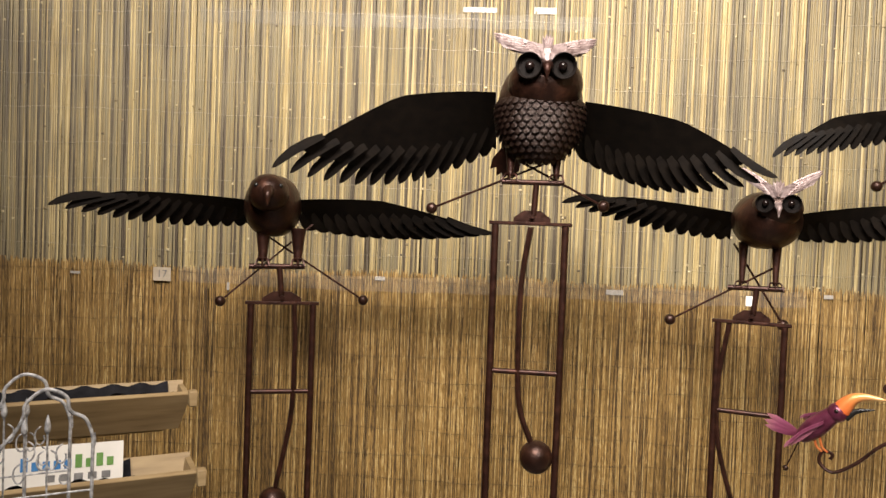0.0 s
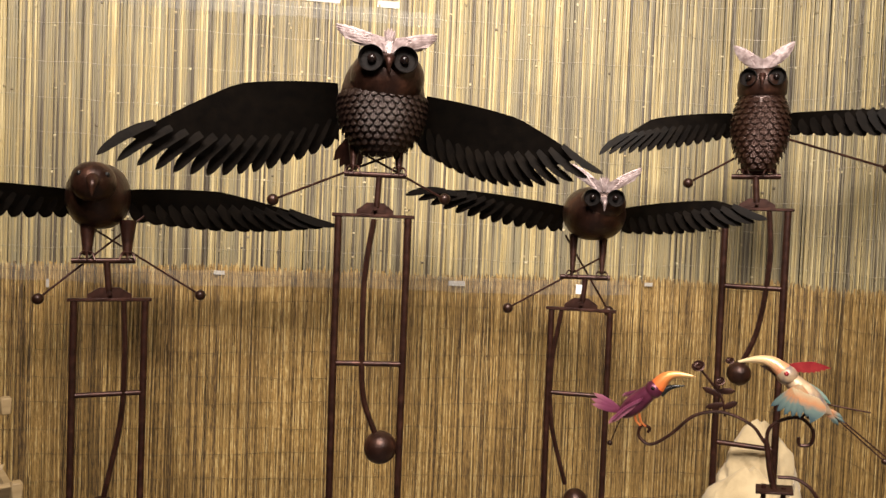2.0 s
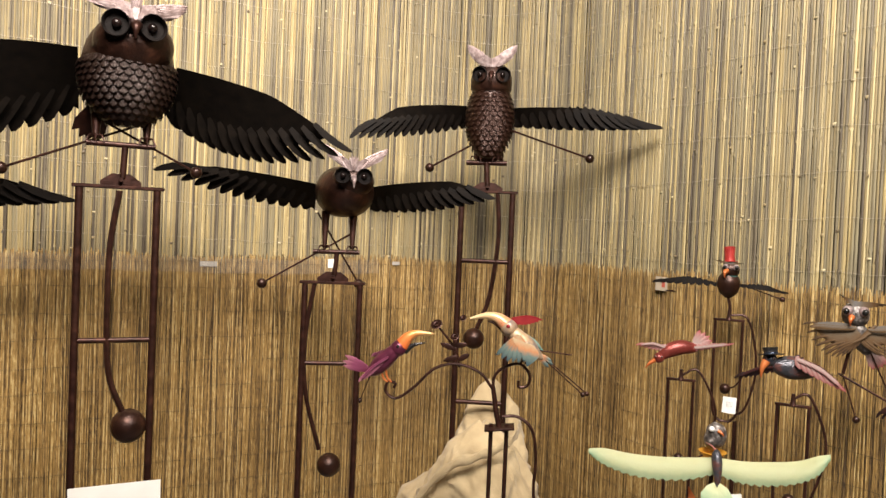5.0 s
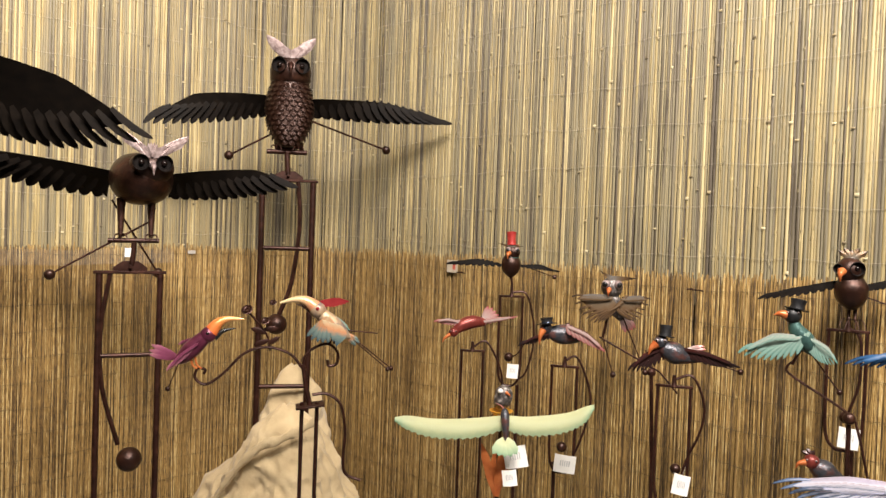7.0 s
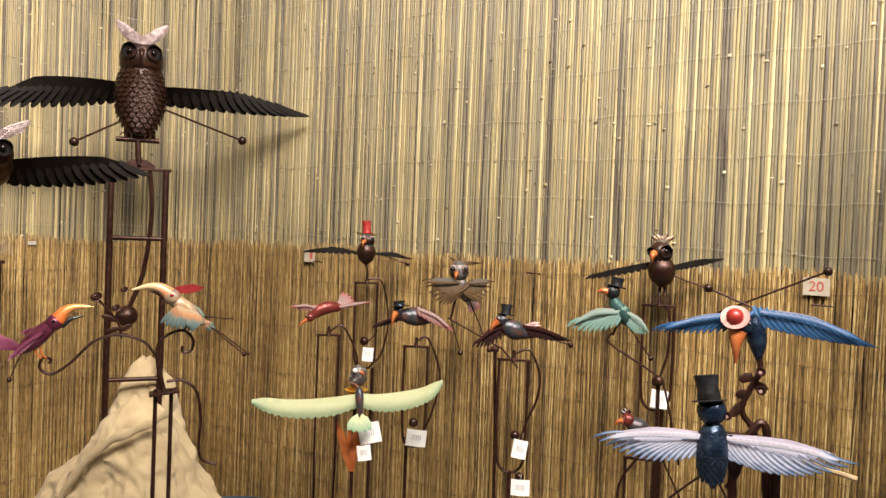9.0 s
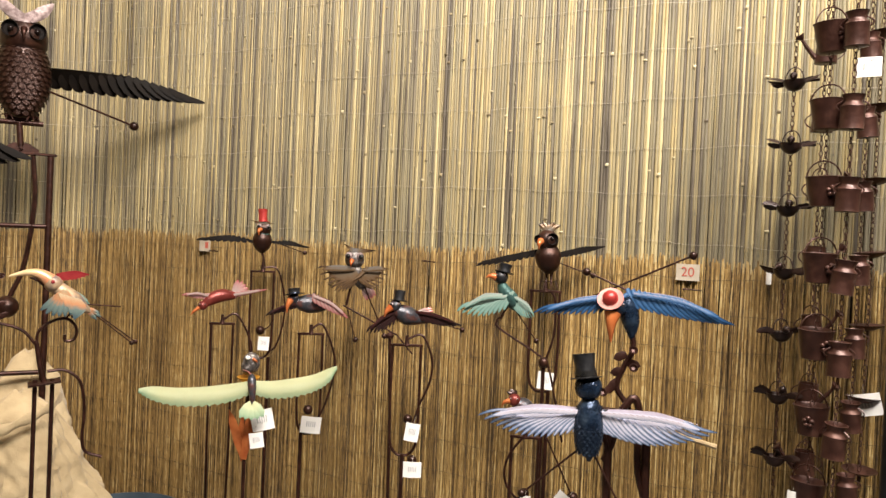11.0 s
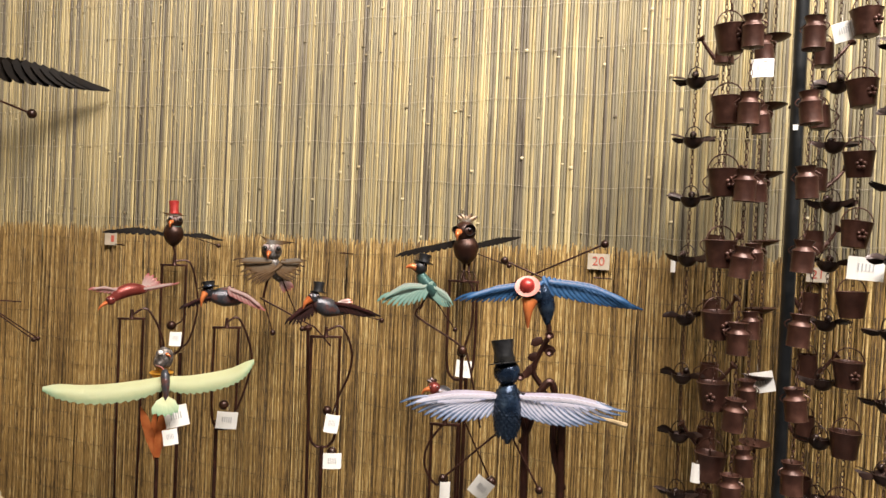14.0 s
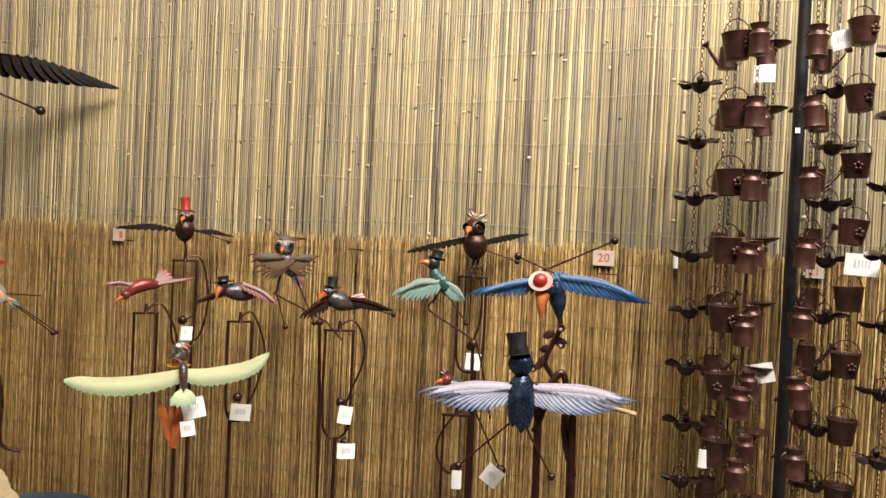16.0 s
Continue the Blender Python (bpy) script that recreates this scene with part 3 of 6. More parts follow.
def bamboo_screen(name, s0, s1):
    root = tagged(new(name), "yellow and grey split bamboo screen tied with wire", "bamboo screen", "screens", "structure")
    s = s0
    dice = random.Random(int(s0 * 100))
    knots, quads = [], []
    while s < s1:
        w = rng.choice((0.006, 0.007, 0.008, 0.009, 0.010, 0.011))
        s += w / 2
        x, y, a = screen_at(s)
        nx, ny = math.sin(a), -math.cos(a)
        out = -0.020 + rng.uniform(-0.002, 0.002)
        me = rng.choice(SLATS)
        m = Matrix.Translation((x + nx * out, y + ny * out, 2.1 + rng.uniform(-0.02, 0.02))) @ Euler((0, rng.gauss(0, 0.0022), a)).to_matrix().to_4x4() @ Matrix.Translation((0, 0, -2.1)) @ Matrix.Diagonal((w, 0.011, 1, 1))
        ob = new("slat", me)
        ob.parent = root
        ob.matrix_basis = m
        # swollen joints of the cane
        for z in [dice.uniform(1.5, 3.0) for _ in range(dice.choice((0, 0, 1, 1, 2)))]:
            k, h = len(knots), dice.uniform(0.0025, 0.005)
            tx, ty = math.cos(a), math.sin(a)
            for dz, lift in ((-h, 0.0), (0.0, dice.uniform(0.002, 0.0035)), (h, 0.0)):
                for side, bow in ((-0.52, -0.002), (0.0, 0.0), (0.52, -0.002)):
                    o = out + 0.0058 + lift + bow
                    knots.append((x + tx * side * w + nx * o, y + ty * side * w + ny * o, z + dz))
            for r in range(2):
                for c in range(2):
                    q = k + r * 3 + c
                    quads.append((q, q + 1, q + 4, q + 3))
        s += w / 2 + rng.choice((-0.0012, -0.0008, -0.0004, 0.0))
    swell = bpy.data.meshes.new("joints")
    swell.from_pydata(knots, [], quads)
    swell.materials.append(NODE)
    swell.shade_smooth()
    ob = new("joints", swell)
    ob.parent = root
    tagged(ob, "swollen bamboo joints", kind="stuff")
    for z in (1.555, 1.70, 1.83, 1.965, 2.10, 2.235, 2.37, 2.50, 2.64, 2.78, 2.92):
        pts = []
        s = s0
        while s <= s1:
            x, y, a = screen_at(s)
            nx, ny = math.sin(a), -math.cos(a)
            o = -0.0135 + 0.001 * math.sin(s * 60)
            pts.append((x + nx * o, y + ny * o, z + 0.008 * math.sin(s * 3 + z * 9) + 0.003 * math.sin(s * 29 + z)))
            s += 0.03
        part("tie_wire", tube(BM(), pts, 0.0005, 4), WIRE, root)
    return root


# ---------------------------------------------------------------- large rocking owls on ladder stands


def ladder_stand(root, w, rungs, r, cap=0.008):
    """Two uprights to the floor, a top bar that overhangs them, rungs, and the pivot plate."""
    foot = -root.matrix_world.translation.z
    for sx in (-1, 1):
        bm = tube(BM(), [(sx * w * 0.97, 0, foot), (sx * w, 0, -0.5), (sx * w, 0, 0)], r, 12)
        part("upright", bm, RUST, root)
    bar = box(BM(), (-w - r - cap, -r * 1.1, 0), (w + r + cap, r * 1.1, 0.010), bevel=0.002)
    part("top_bar", bar, RUST, root)
    for z in rungs:
        part("rung", tube(BM(), [(-w, 0, z), (w, 0, z)], r * 0.75, 10), RUST, root)
    part("foot_bar", tube(BM(), [(-w, -0.18, foot + 0.012), (-w, 0.18, foot + 0.012)], 0.012, 8), RUST, root)
    part("foot_bar", tube(BM(), [(w, -0.18, foot + 0.012), (w, 0.18, foot + 0.012)], 0.012, 8), RUST, root)


def pivot(root, x, w, h):
    """The saddle plate with a bolt, on which the figure rocks."""
    bm = BM()
    y = 0.004
    pts = [(-w, 0.010), (-w, h * 0.5), (-w * 0.45, h), (w * 0.45, h), (w, h * 0.5), (w, 0.010)]
    rows = [[bm.verts.new((x + px, s * y, pz)) for px, pz in pts] for s in (-1, 1)]
    bm.faces.new(rows[0])
    bm.faces.new(rows[1][::-1])
    for k in range(len(pts)):
        bm.faces.new((rows[0][k], rows[0][(k + 1) % 6], rows[1][(k + 1) % 6], rows[1][k]))
    plate = part("pivot_plate", bm, RUST, root)
    part("bolt", tube(BM(), [(x, -0.022, h * 0.6), (x, 0.022, h * 0.6)], 0.006, 8), RUST, plate)


def perch(root, a, b, stem, r=0.008):
    part("perch_bar", tube(BM(), [a, b], r, 10), RUST, root)
    part("pivot_stem", tube(BM(), stem, r * 1.1, 10), RUST, root)


def weight(root, rod, centre, r, rr=0.006):
    """The bent pendulum rod and the ball on its end."""
    part("pendulum_rod", tube(BM(), spline(rod), rr, 8), RUST, root)
    part("pendulum_ball", ball(BM(), centre, r, 24), RUSTBODY, root, "round rust-brown iron ball")


def balance(root, a, b, r=0.0035, rb=0.017):
    rod = part("balance_rod", tube(BM(), [a, b], r, 6), RUST, root)
    part("ball", ball(BM(), b, rb, 16), RUSTBODY, rod)


def eye_cup(root, c, r, tilt):
    """A dark goggle with an iron ball in it; its black floor paints in a deep hole's shade."""
    m = Matrix.Translation(Vector(c)) @ Euler((radians(90), 0, 0)).to_matrix().to_4x4() @ Euler((tilt[0], tilt[1], 0)).to_matrix().to_4x4()
    cup = part("eye_cup", lathe(BM(), [(-r, r * 0.7), (-r * 0.2, r * 0.95), (r * 0.22, r * 1.0), (r * 0.25, r * 0.96), (r * 0.20, r * 0.91), (-r * 0.22, r * 0.84), (-r * 0.26, r * 0.2)], m, 24), SOCKET, root, "black eye socket, deep shade in its colour")
    part("eyeball", ball(BM(), m @ Vector((0, 0, -0.12 * r)), r * 0.36, 14), EYEBALL, cup, "dark polished eyeball")


def brows(root, c, left, right, chord, crest=0.03):
    """Two brow plates like small wings, each a solid vane with feathers that fan out to its end."""
    c = Vector(c)
    for tip in (left, right):
        tip = Vector(tip)
        bm = BM()
        vane = [c + Vector((0, 0, chord * 0.35)), c.lerp(tip, 0.5) + Vector((0, -0.003, chord * 0.42)), c.lerp(tip, 0.92) + Vector((0, 0, chord * 0.2)),
                c.lerp(tip, 0.80) - Vector((0, 0, chord * 0.45)), c.lerp(tip, 0.4) - Vector((0, 0.003, chord * 0.55)), c - Vector((0, 0, chord * 0.75))]
        rows = [[bm.verts.new(q + Vector((0, d, 0))) for q in vane] for d in (-0.0015, 0.002)]
        bm.faces.new(rows[0])
        bm.faces.new(rows[1][::-1])
        for k in range(6):
            bm.faces.new((rows[0][k], rows[0][(k + 1) % 6], rows[1][(k + 1) % 6], rows[1][k]))
        brow = part("brow", bm, BROW, root, "rubbed silver feathered brow")
        for k in range(7):
            f = k / 6
            start = c.lerp(tip, 0.10 + 0.34 * (1 - abs(f - 0.35))) + Vector((0, -0.003 - 0.0012 * k, chord * (0.30 - 0.8 * f)))
            end = tip + Vector((-(tip.x - c.x) * 0.30 * f * f, -0.002, chord * (0.25 - 1.0 * f) + 0.006 * (1 - f)))
            part("feather", feather(start, end, chord * 0.36, (0.2, 1), (0.2, 1), 0.002), BROW, brow)
    if crest:
        bm = BM()
        fan_tail(bm, c + Vector((0, -0.004, -0.01)), [c + Vector((dx, 0.0, crest * (1 - abs(dx) * 12))) for dx in (-0.014, -0.005, 0.005, 0.014)], 0.012)
        part("crest", bm, BROW, root, "rubbed silver feather tuft")


SCALE_MESH = {}


def scale_mesh(mat):
    """One rounded feather scale, 1 wide, hanging from its upper edge."""
    if mat.name not in SCALE_MESH:
        bm = BM()
        pts = [(-0.45, 0.5), (-0.5, 0.0), (-0.38, -0.4), (0, -0.62), (0.38, -0.4), (0.5, 0.0), (0.45, 0.5)]
        mid = bm.verts.new((0, -0.22, -0.12))
        ring = [bm.verts.new((x, -0.02 - 0.14 * (z < 0), z)) for x, z in pts]
        for k in range(len(ring) - 1):
            bm.faces.new((ring[k], ring[k + 1], mid))
        bm.faces.new((ring[-1], ring[0], mid))
        me = bpy.data.meshes.new("scale")
        bm.to_mesh(me)
        bm.free()
        me.materials.append(mat)
        me.shade_smooth()
        SCALE_MESH[mat.name] = me
    return SCALE_MESH[mat.name]


def scales(body, centre, rx, ry, rz, z0, z1, size, mat, back=False):
    """Rows of overlapping feather scales round an egg-shaped body."""
    me = scale_mesh(mat)
    z, row = z1, 0
    while z > z0:
        f = math.sqrt(max(0.02, 1 - (z / rz) ** 2))
        count = max(6, int(2 * math.pi * rx * f / (size * 0.92)))
        for k in range(count):
            a = 2 * math.pi * (k + 0.5 * (row % 2)) / count
            if not back and math.cos(a) < -0.35:
                continue
            x, y = math.sin(a) * rx * f, -math.cos(a) * ry * f
            ob = new("scale", me)
            ob.parent = body
            tip = math.atan2(z * rx / rz, rz * f)
            ob.matrix_basis = Matrix.Translation((centre[0] + x, centre[1] + y, centre[2] + z)) @ Euler((0, 0, a)).to_matrix().to_4x4() @ Euler((-tip * 0.7 - 0.30, 0, 0)).to_matrix().to_4x4() @ Matrix.Diagonal((size, size, size, 1))
        z -= size * 0.62
        row += 1


def egg(c, rx, ry, rz, top=0.9, low=0.8, n=28):
    """An egg-shaped body, flatter at the top or the foot as asked."""
    bm = BM()
    rows = []
    for k in range(1, 16):
        a = -math.pi / 2 + math.pi * k / 16
        f = math.cos(a) ** (top if a > 0 else low)
        rows.append((rz * math.sin(a), rx * f, ry * f))
    return lathe(bm, rows, Matrix.Translation(Vector(c)), n)


def legs(root, xs, z_top, z_foot, y=0.0, r=0.010):
    for x in xs:
        leg = part("leg", tube(BM(), spline([(x, y + 0.015, z_top), (x, y + 0.01, (z_top * 0.55 + z_foot * 0.45)), (x, y, z_foot + 0.008)]), r * 1.5, 10, r * 0.7), RUST, root)
        for dx in (-0.014, 0.0, 0.014):
            part("claw", tube(BM(), spline([(x, y, z_foot + 0.014), (x + dx, y - 0.022, z_foot + 0.016), (x + dx * 1.6, y - 0.036, z_foot - 0.004)], 4), r * 0.38, 6, r * 0.15), RUST, leg)


def two_wings(root, mat, left, right, teeth=14, sag=0.3, label="", lay=0.0, reach=0.30, coverts=True):
    for rt, rb, knee, tip in (left, right):
        feather_wing(root, mat, rt, rb, knee, tip, teeth, sag, label, reach, coverts, lay)


# the great owl, wings half lowered
owl = thing("garden_rocker", "big brown iron owl rocker with black wings, tall ladder stand", "garden rocker", pose(0.334, 2.05, 1.698, 0, 0, -3.7), "owl rockers")
ladder_stand(owl, 0.098, (-0.416, -0.86), 0.0105)
pivot(owl, 0.004, 0.052, 0.042)
perch(owl, (-0.085, 0, 0.121), (0.090, 0, 0.121), [(0.012, 0, 0.115), (0.008, 0, 0.03)])
weight(owl, mm((2, 0, -5), (-17, 0, -150), (-20, 0, -292), (-12, 0, -502), (30, 0, -625)), (0.043, 0, -0.656), 0.047, 0.0085)
body = part("body", egg((0.014, 0.02, 0.318), 0.122, 0.125, 0.145, 0.7, 0.8), RUSTBODY, owl, "hammered brown iron body")
scales(body, (0.014, 0.02, 0.318), 0.124, 0.127, 0.149, -0.140, 0.020, 0.025, SHADESCALE)
part("face", ball(BM(), (0.024, -0.045, 0.385), 0.098, 26, (1.05, 0.9, 0.88)), RUSTBODY, owl, "smooth brown iron face")
eye_cup(owl, (-0.020, -0.135, 0.418), 0.035, (0.05, -0.22))
eye_cup(owl, (0.068, -0.135, 0.418), 0.035, (0.05, 0.22))
part("beak", horn_beak(BM(), [(0.026, -0.125, 0.420), (0.026, -0.172, 0.408), (0.026, -0.176, 0.376)], 0.019), RUST, owl)
part("nose_ridge", sheet_wing(BM(), (0.016, -0.14, 0.462), (0.036, -0.14, 0.462), (0.018, -0.150, 0.440), (0.026, -0.162, 0.415), 3, 0.0, 0.0, 0.0, 0.006), BROW, owl)
brows(owl, (0.026, -0.115, 0.463), (-0.122, -0.08, 0.500), (0.158, -0.08, 0.486), 0.036, 0.046)
legs(owl, (-0.062, 0.066), 0.215, 0.125, 0, 0.011)
two_wings(owl, DARKWING, ((-112, 0, 372), (-112, 0, 228), (-400, -30, 345), (-735, -60, 135)), ((138, 0, 350), (132, 0, 215), (400, -30, 296), (640, -60, 148)), 15, 0.34, "black iron wing with cut feathers", lay=1.1, reach=0.26, coverts=False)
balance(owl, (0.060, 0.045, 0.190), (-0.288, 0.045, 0.040))
balance(owl, (-0.050, 0.045, 0.190), (0.204, 0.045, 0.062))
part("tail", fan_tail(BM(), (-0.05, 0.12, 0.25), [(-0.13, 0.18, 0.17), (-0.11, 0.18, 0.15), (-0.09, 0.18, 0.14), (-0.06, 0.18, 0.14)], 0.04), RUST, owl)

# the eagle
eagle = thing("garden_rocker", "rust-brown iron eagle rocker with black wings on a ladder stand", "garden rocker", pose(-0.433, 2.3, 1.415, 0, 0, 15.2), "owl rockers")
ladder_stand(eagle, 0.098, (-0.282, -0.80), 0.0105)
pivot(eagle, -0.002, 0.062, 0.042)
perch(eagle, (-0.108, 0, 0.121), (0.068, 0, 0.124), [(-0.012, 0, 0.118), (-0.004, 0, 0.03)], 0.009)
weight(eagle, mm((38, 0, 0), (44, 0, -150), (37, 0, -369), (-5, 0, -600)), (-0.012, 0, -0.64), 0.045, 0.0085)
body = part("body", egg((-0.040, 0.05, 0.315), 0.092, 0.13, 0.100, 0.8, 0.8), RUSTBODY, eagle, "dented brown iron body")
part("head", egg((-0.052, -0.065, 0.355), 0.062, 0.075, 0.058), RUSTBODY, eagle, "worn brown iron head")
part("beak", horn_beak(BM(), [(-0.052, -0.12, 0.362), (-0.053, -0.155, 0.345), (-0.054, -0.160, 0.312)], 0.022), RUSTBODY, eagle)
for sx in (-1, 1):
    part("eye", ball(BM(), (-0.052 + sx * 0.036, -0.118, 0.375), 0.008, 10), BLACK, eagle)
legs(eagle, (-0.066, 0.044), 0.245, 0.130, 0, 0.017)
two_wings(eagle, DARKWING, ((-120, 40, 333), (-112, 40, 250), (-470, 10, 345), (-690, -30, 290)), ((46, 40, 340), (60, 40, 248), (330, 10, 345), (690, -30, 252)), 14, 0.18, "black iron wing with cut feathers", lay=1.3, reach=0.26, coverts=False)
balance(eagle, (0.09, 0.05, 0.26), (-0.193, 0.0, 0.008))
balance(eagle, (-0.12, 0.05, 0.26), (0.259, 0.0, 0.018))
part("tail", fan_tail(BM(), (-0.03, 0.16, 0.30), [(-0.10, 0.30, 0.27), (-0.05, 0.32, 0.26), (0.0, 0.32, 0.26), (0.05, 0.30, 0.27)], 0.05), RUST, eagle)

# the low owl
low_owl = thing("garden_rocker", "smooth brown iron owl rocker with black wings, low stand", "garden rocker", pose(1.013, 2.202, 1.428, 0, 0, -19.9), "owl rockers")
ladder_stand(low_owl, 0.092, (-0.267, -0.80), 0.0100)
pivot(low_owl, 0.0, 0.052, 0.042)
perch(low_owl, (-0.070, 0, 0.108), (0.086, 0, 0.110), [(0.010, 0, 0.105), (0.004, 0, 0.03)])
weight(low_owl, mm((-60, 0, 0), (-84, 0, -184), (-76, 0, -368), (-25, 0, -560)), (0.010, 0, -0.612), 0.040, 0.0075)
part("tag", box(BM(), (-0.018, -0.004, 0.055), (0.002, -0.003, 0.085)), PAPER, low_owl, "small white card tag", False)
body = part("body", egg((0.028, 0.03, 0.312), 0.100, 0.13, 0.086, 0.8, 0.85), RUSTBODY, low_owl, "smooth brown iron body")
part("face", ball(BM(), (0.052, -0.055, 0.345), 0.062, 22, (1.15, 0.9, 0.85)), RUSTBODY, low_owl)
eye_cup(low_owl, (0.020, -0.122, 0.358), 0.026, (0.1, -0.2))
eye_cup(low_owl, (0.088, -0.122, 0.358), 0.026, (0.1, 0.2))
part("beak", horn_beak(BM(), [(0.055, -0.112, 0.350), (0.056, -0.138, 0.342), (0.056, -0.142, 0.318)], 0.013), BROW, low_owl)
brows(low_owl, (0.053, -0.10, 0.388), (-0.050, -0.07, 0.448), (0.166, -0.07, 0.440), 0.034, 0.040)
legs(low_owl, (-0.032, 0.060), 0.245, 0.112)
two_wings(low_owl, DARKWING, ((-66, 30, 335), (-74, 30, 250), (-380, 10, 375), (-585, -20, 350)), ((122, 30, 335), (120, 30, 255), (380, 10, 368), (540, -20, 312)), 13, 0.16, "black iron wing with cut feathers", lay=1.3, reach=0.26, coverts=False)
balance(low_owl, (0.07, 0.05, 0.18), (-0.233, 0.0, -0.004))
balance(low_owl, (-0.06, 0.05, 0.24), (0.088, 0.06, 0.0))

# the upright scaled owl
tall_owl = thing("garden_rocker", "upright scaled brown iron owl rocker on a tall ladder stand", "garden rocker", pose(1.660, 2.295, 1.777, 0, 0, -32.5), "owl rockers")
ladder_stand(tall_owl, 0.098, (-0.264, -0.815), 0.0120)
pivot(tall_owl, 0.0, 0.058, 0.042)
perch(tall_owl, (-0.086, 0, 0.116), (0.070, 0, 0.118), [(-0.008, 0, 0.115), (-0.002, 0, 0.03)], 0.010)
weight(tall_owl, mm((40, 0, 0), (50, 0, -173), (25, 0, -399), (-20, 0, -530)), (-0.029, 0, -0.566), 0.041, 0.009)
body = part("body", egg((-0.003, 0.0, 0.285), 0.086, 0.082, 0.150, 0.55, 0.75), RUSTBODY, tall_owl, "scaled brown iron body")
scales(body, (-0.003, 0.0, 0.285), 0.088, 0.084, 0.154, -0.140, 0.105, 0.029, RUSTBODY)
part("head", lathe(BM(), [(0.0, 0.070), (0.01, 0.078), (0.05, 0.080), (0.085, 0.072), (0.105, 0.05), (0.112, 0.02)], Matrix.Translation((-0.003, -0.005, 0.385)), 26), RUSTBODY, tall_owl, "round brown iron head")
eye_cup(tall_owl, (-0.046, -0.078, 0.442), 0.029, (0.1, -0.3))
eye_cup(tall_owl, (0.040, -0.078, 0.442), 0.029, (0.1, 0.3))
part("beak", horn_beak(BM(), [(-0.003, -0.078, 0.445), (-0.003, -0.100, 0.432), (-0.003, -0.103, 0.405)], 0.013), RUST, tall_owl)
brows(tall_owl, (-0.003, -0.075, 0.485), (-0.100, -0.045, 0.540), (0.092, -0.045, 0.543), 0.046, 0)
legs(tall_owl, (-0.050, 0.036), 0.19, 0.122, -0.01, 0.009)
part("tail", fan_tail(BM(), (0.0, 0.03, 0.20), [(-0.05, 0.05, 0.125), (-0.02, 0.05, 0.115), (0.02, 0.05, 0.115), (0.055, 0.05, 0.130)], 0.045), RUST, tall_owl)
two_wings(tall_owl, DARKWING, ((-84, 20, 338), (-86, 20, 268), (-350, -40, 318), (-530, -90, 182)), ((78, 10, 334), (82, 10, 272), (366, -60, 328), (625, -150, 248)), 14, 0.10, "black iron wing with cut feathers", lay=1.2, reach=0.26, coverts=False)
balance(tall_owl, (-0.05, 0.03, 0.20), (-0.229, 0.0, 0.092), 0.004, 0.018)
balance(tall_owl, (0.05, 0.03, 0.26), (0.385, 0.0, 0.147), 0.004, 0.018)

# ---------------------------------------------------------------- small painted tin birds


def spindle(bm, pts, radii, n=16, flat=1.0):
    """A smooth body along a line, with its own radius at each point."""
    line = spline(pts, 4)
    rad = [v.x for v in spline([Vector((r, 0, 0)) for r in radii], 4)]
    side, rings = None, []
    for i, p in enumerate(line):
        way = (line[min(i + 1, len(line) - 1)] - line[max(i - 1, 0)]).normalized()
        side = way.orthogonal().normalized() if side is None else (side - way * side.dot(way)).normalized()
        up = way.cross(side)
        r = max(rad[i], 0.0006)
        rings.append([bm.verts.new(p + r * (side * math.cos(a) + up * math.sin(a) * flat)) for a in (2 * math.pi * k / n for k in range(n))])
    for a, b in zip(rings, rings[1:]):
        for k in range(n):
            bm.faces.new((a[k], a[(k + 1) % n], b[(k + 1) % n], b[k]))
    bm.faces.new(rings[0][::-1])
    bm.faces.new(rings[-1])
    return bm


def body_of(root, mat, pts, radii, label=""):
    return part("body", spindle(BM(), mm(*pts), [r / 1000 for r in radii]), mat, root, label)


def head_of(root, mat, c, r, eye=None, eye_r=3, label="", gaze=(-1, 1)):
    c = Vector(mm(c)[0])
    head = part("head", ball(BM(), c, r / 1000, 18), mat, root, label)
    for sx in gaze:
        e = c + Vector((sx * 0.55, -0.75, 0.3)) * r / 1000
        part("eye", ball(BM(), e, eye_r / 1000, 10), BROW, head, "pale rimmed eye")
        part("pupil", ball(BM(), e + Vector((sx * 0.2, -0.7, 0)) * eye_r / 1000, eye_r * 0.62 / 1000, 8), BLACK, head)
    return head


def hat_of(root, mat, base, r, h, tilt=0, band=None, brim=1.65):
    """A hat with a brim and a slightly flared crown."""
    m = Matrix.Translation(mm(base)[0]) @ Euler((radians(-8), radians(tilt), 0)).to_matrix().to_4x4()
    r, h = r / 1000, h / 1000
    hat = part("hat", lathe(BM(), [(0, r * 0.8), (0.0, r * brim), (0.002, r * brim * 1.02), (0.003, r * 1.05), (h * 0.5, r * 0.95), (h, r * 1.12), (h + 0.001, r * 1.05), (h - 0.003, r * 0.9)], m, 22), mat, root, "painted tin hat")
    if band:
        part("hat_band", lathe(BM(), [(0.003, r * 1.09), (h * 0.3, r * 1.05)], m, 22, True), band, hat)


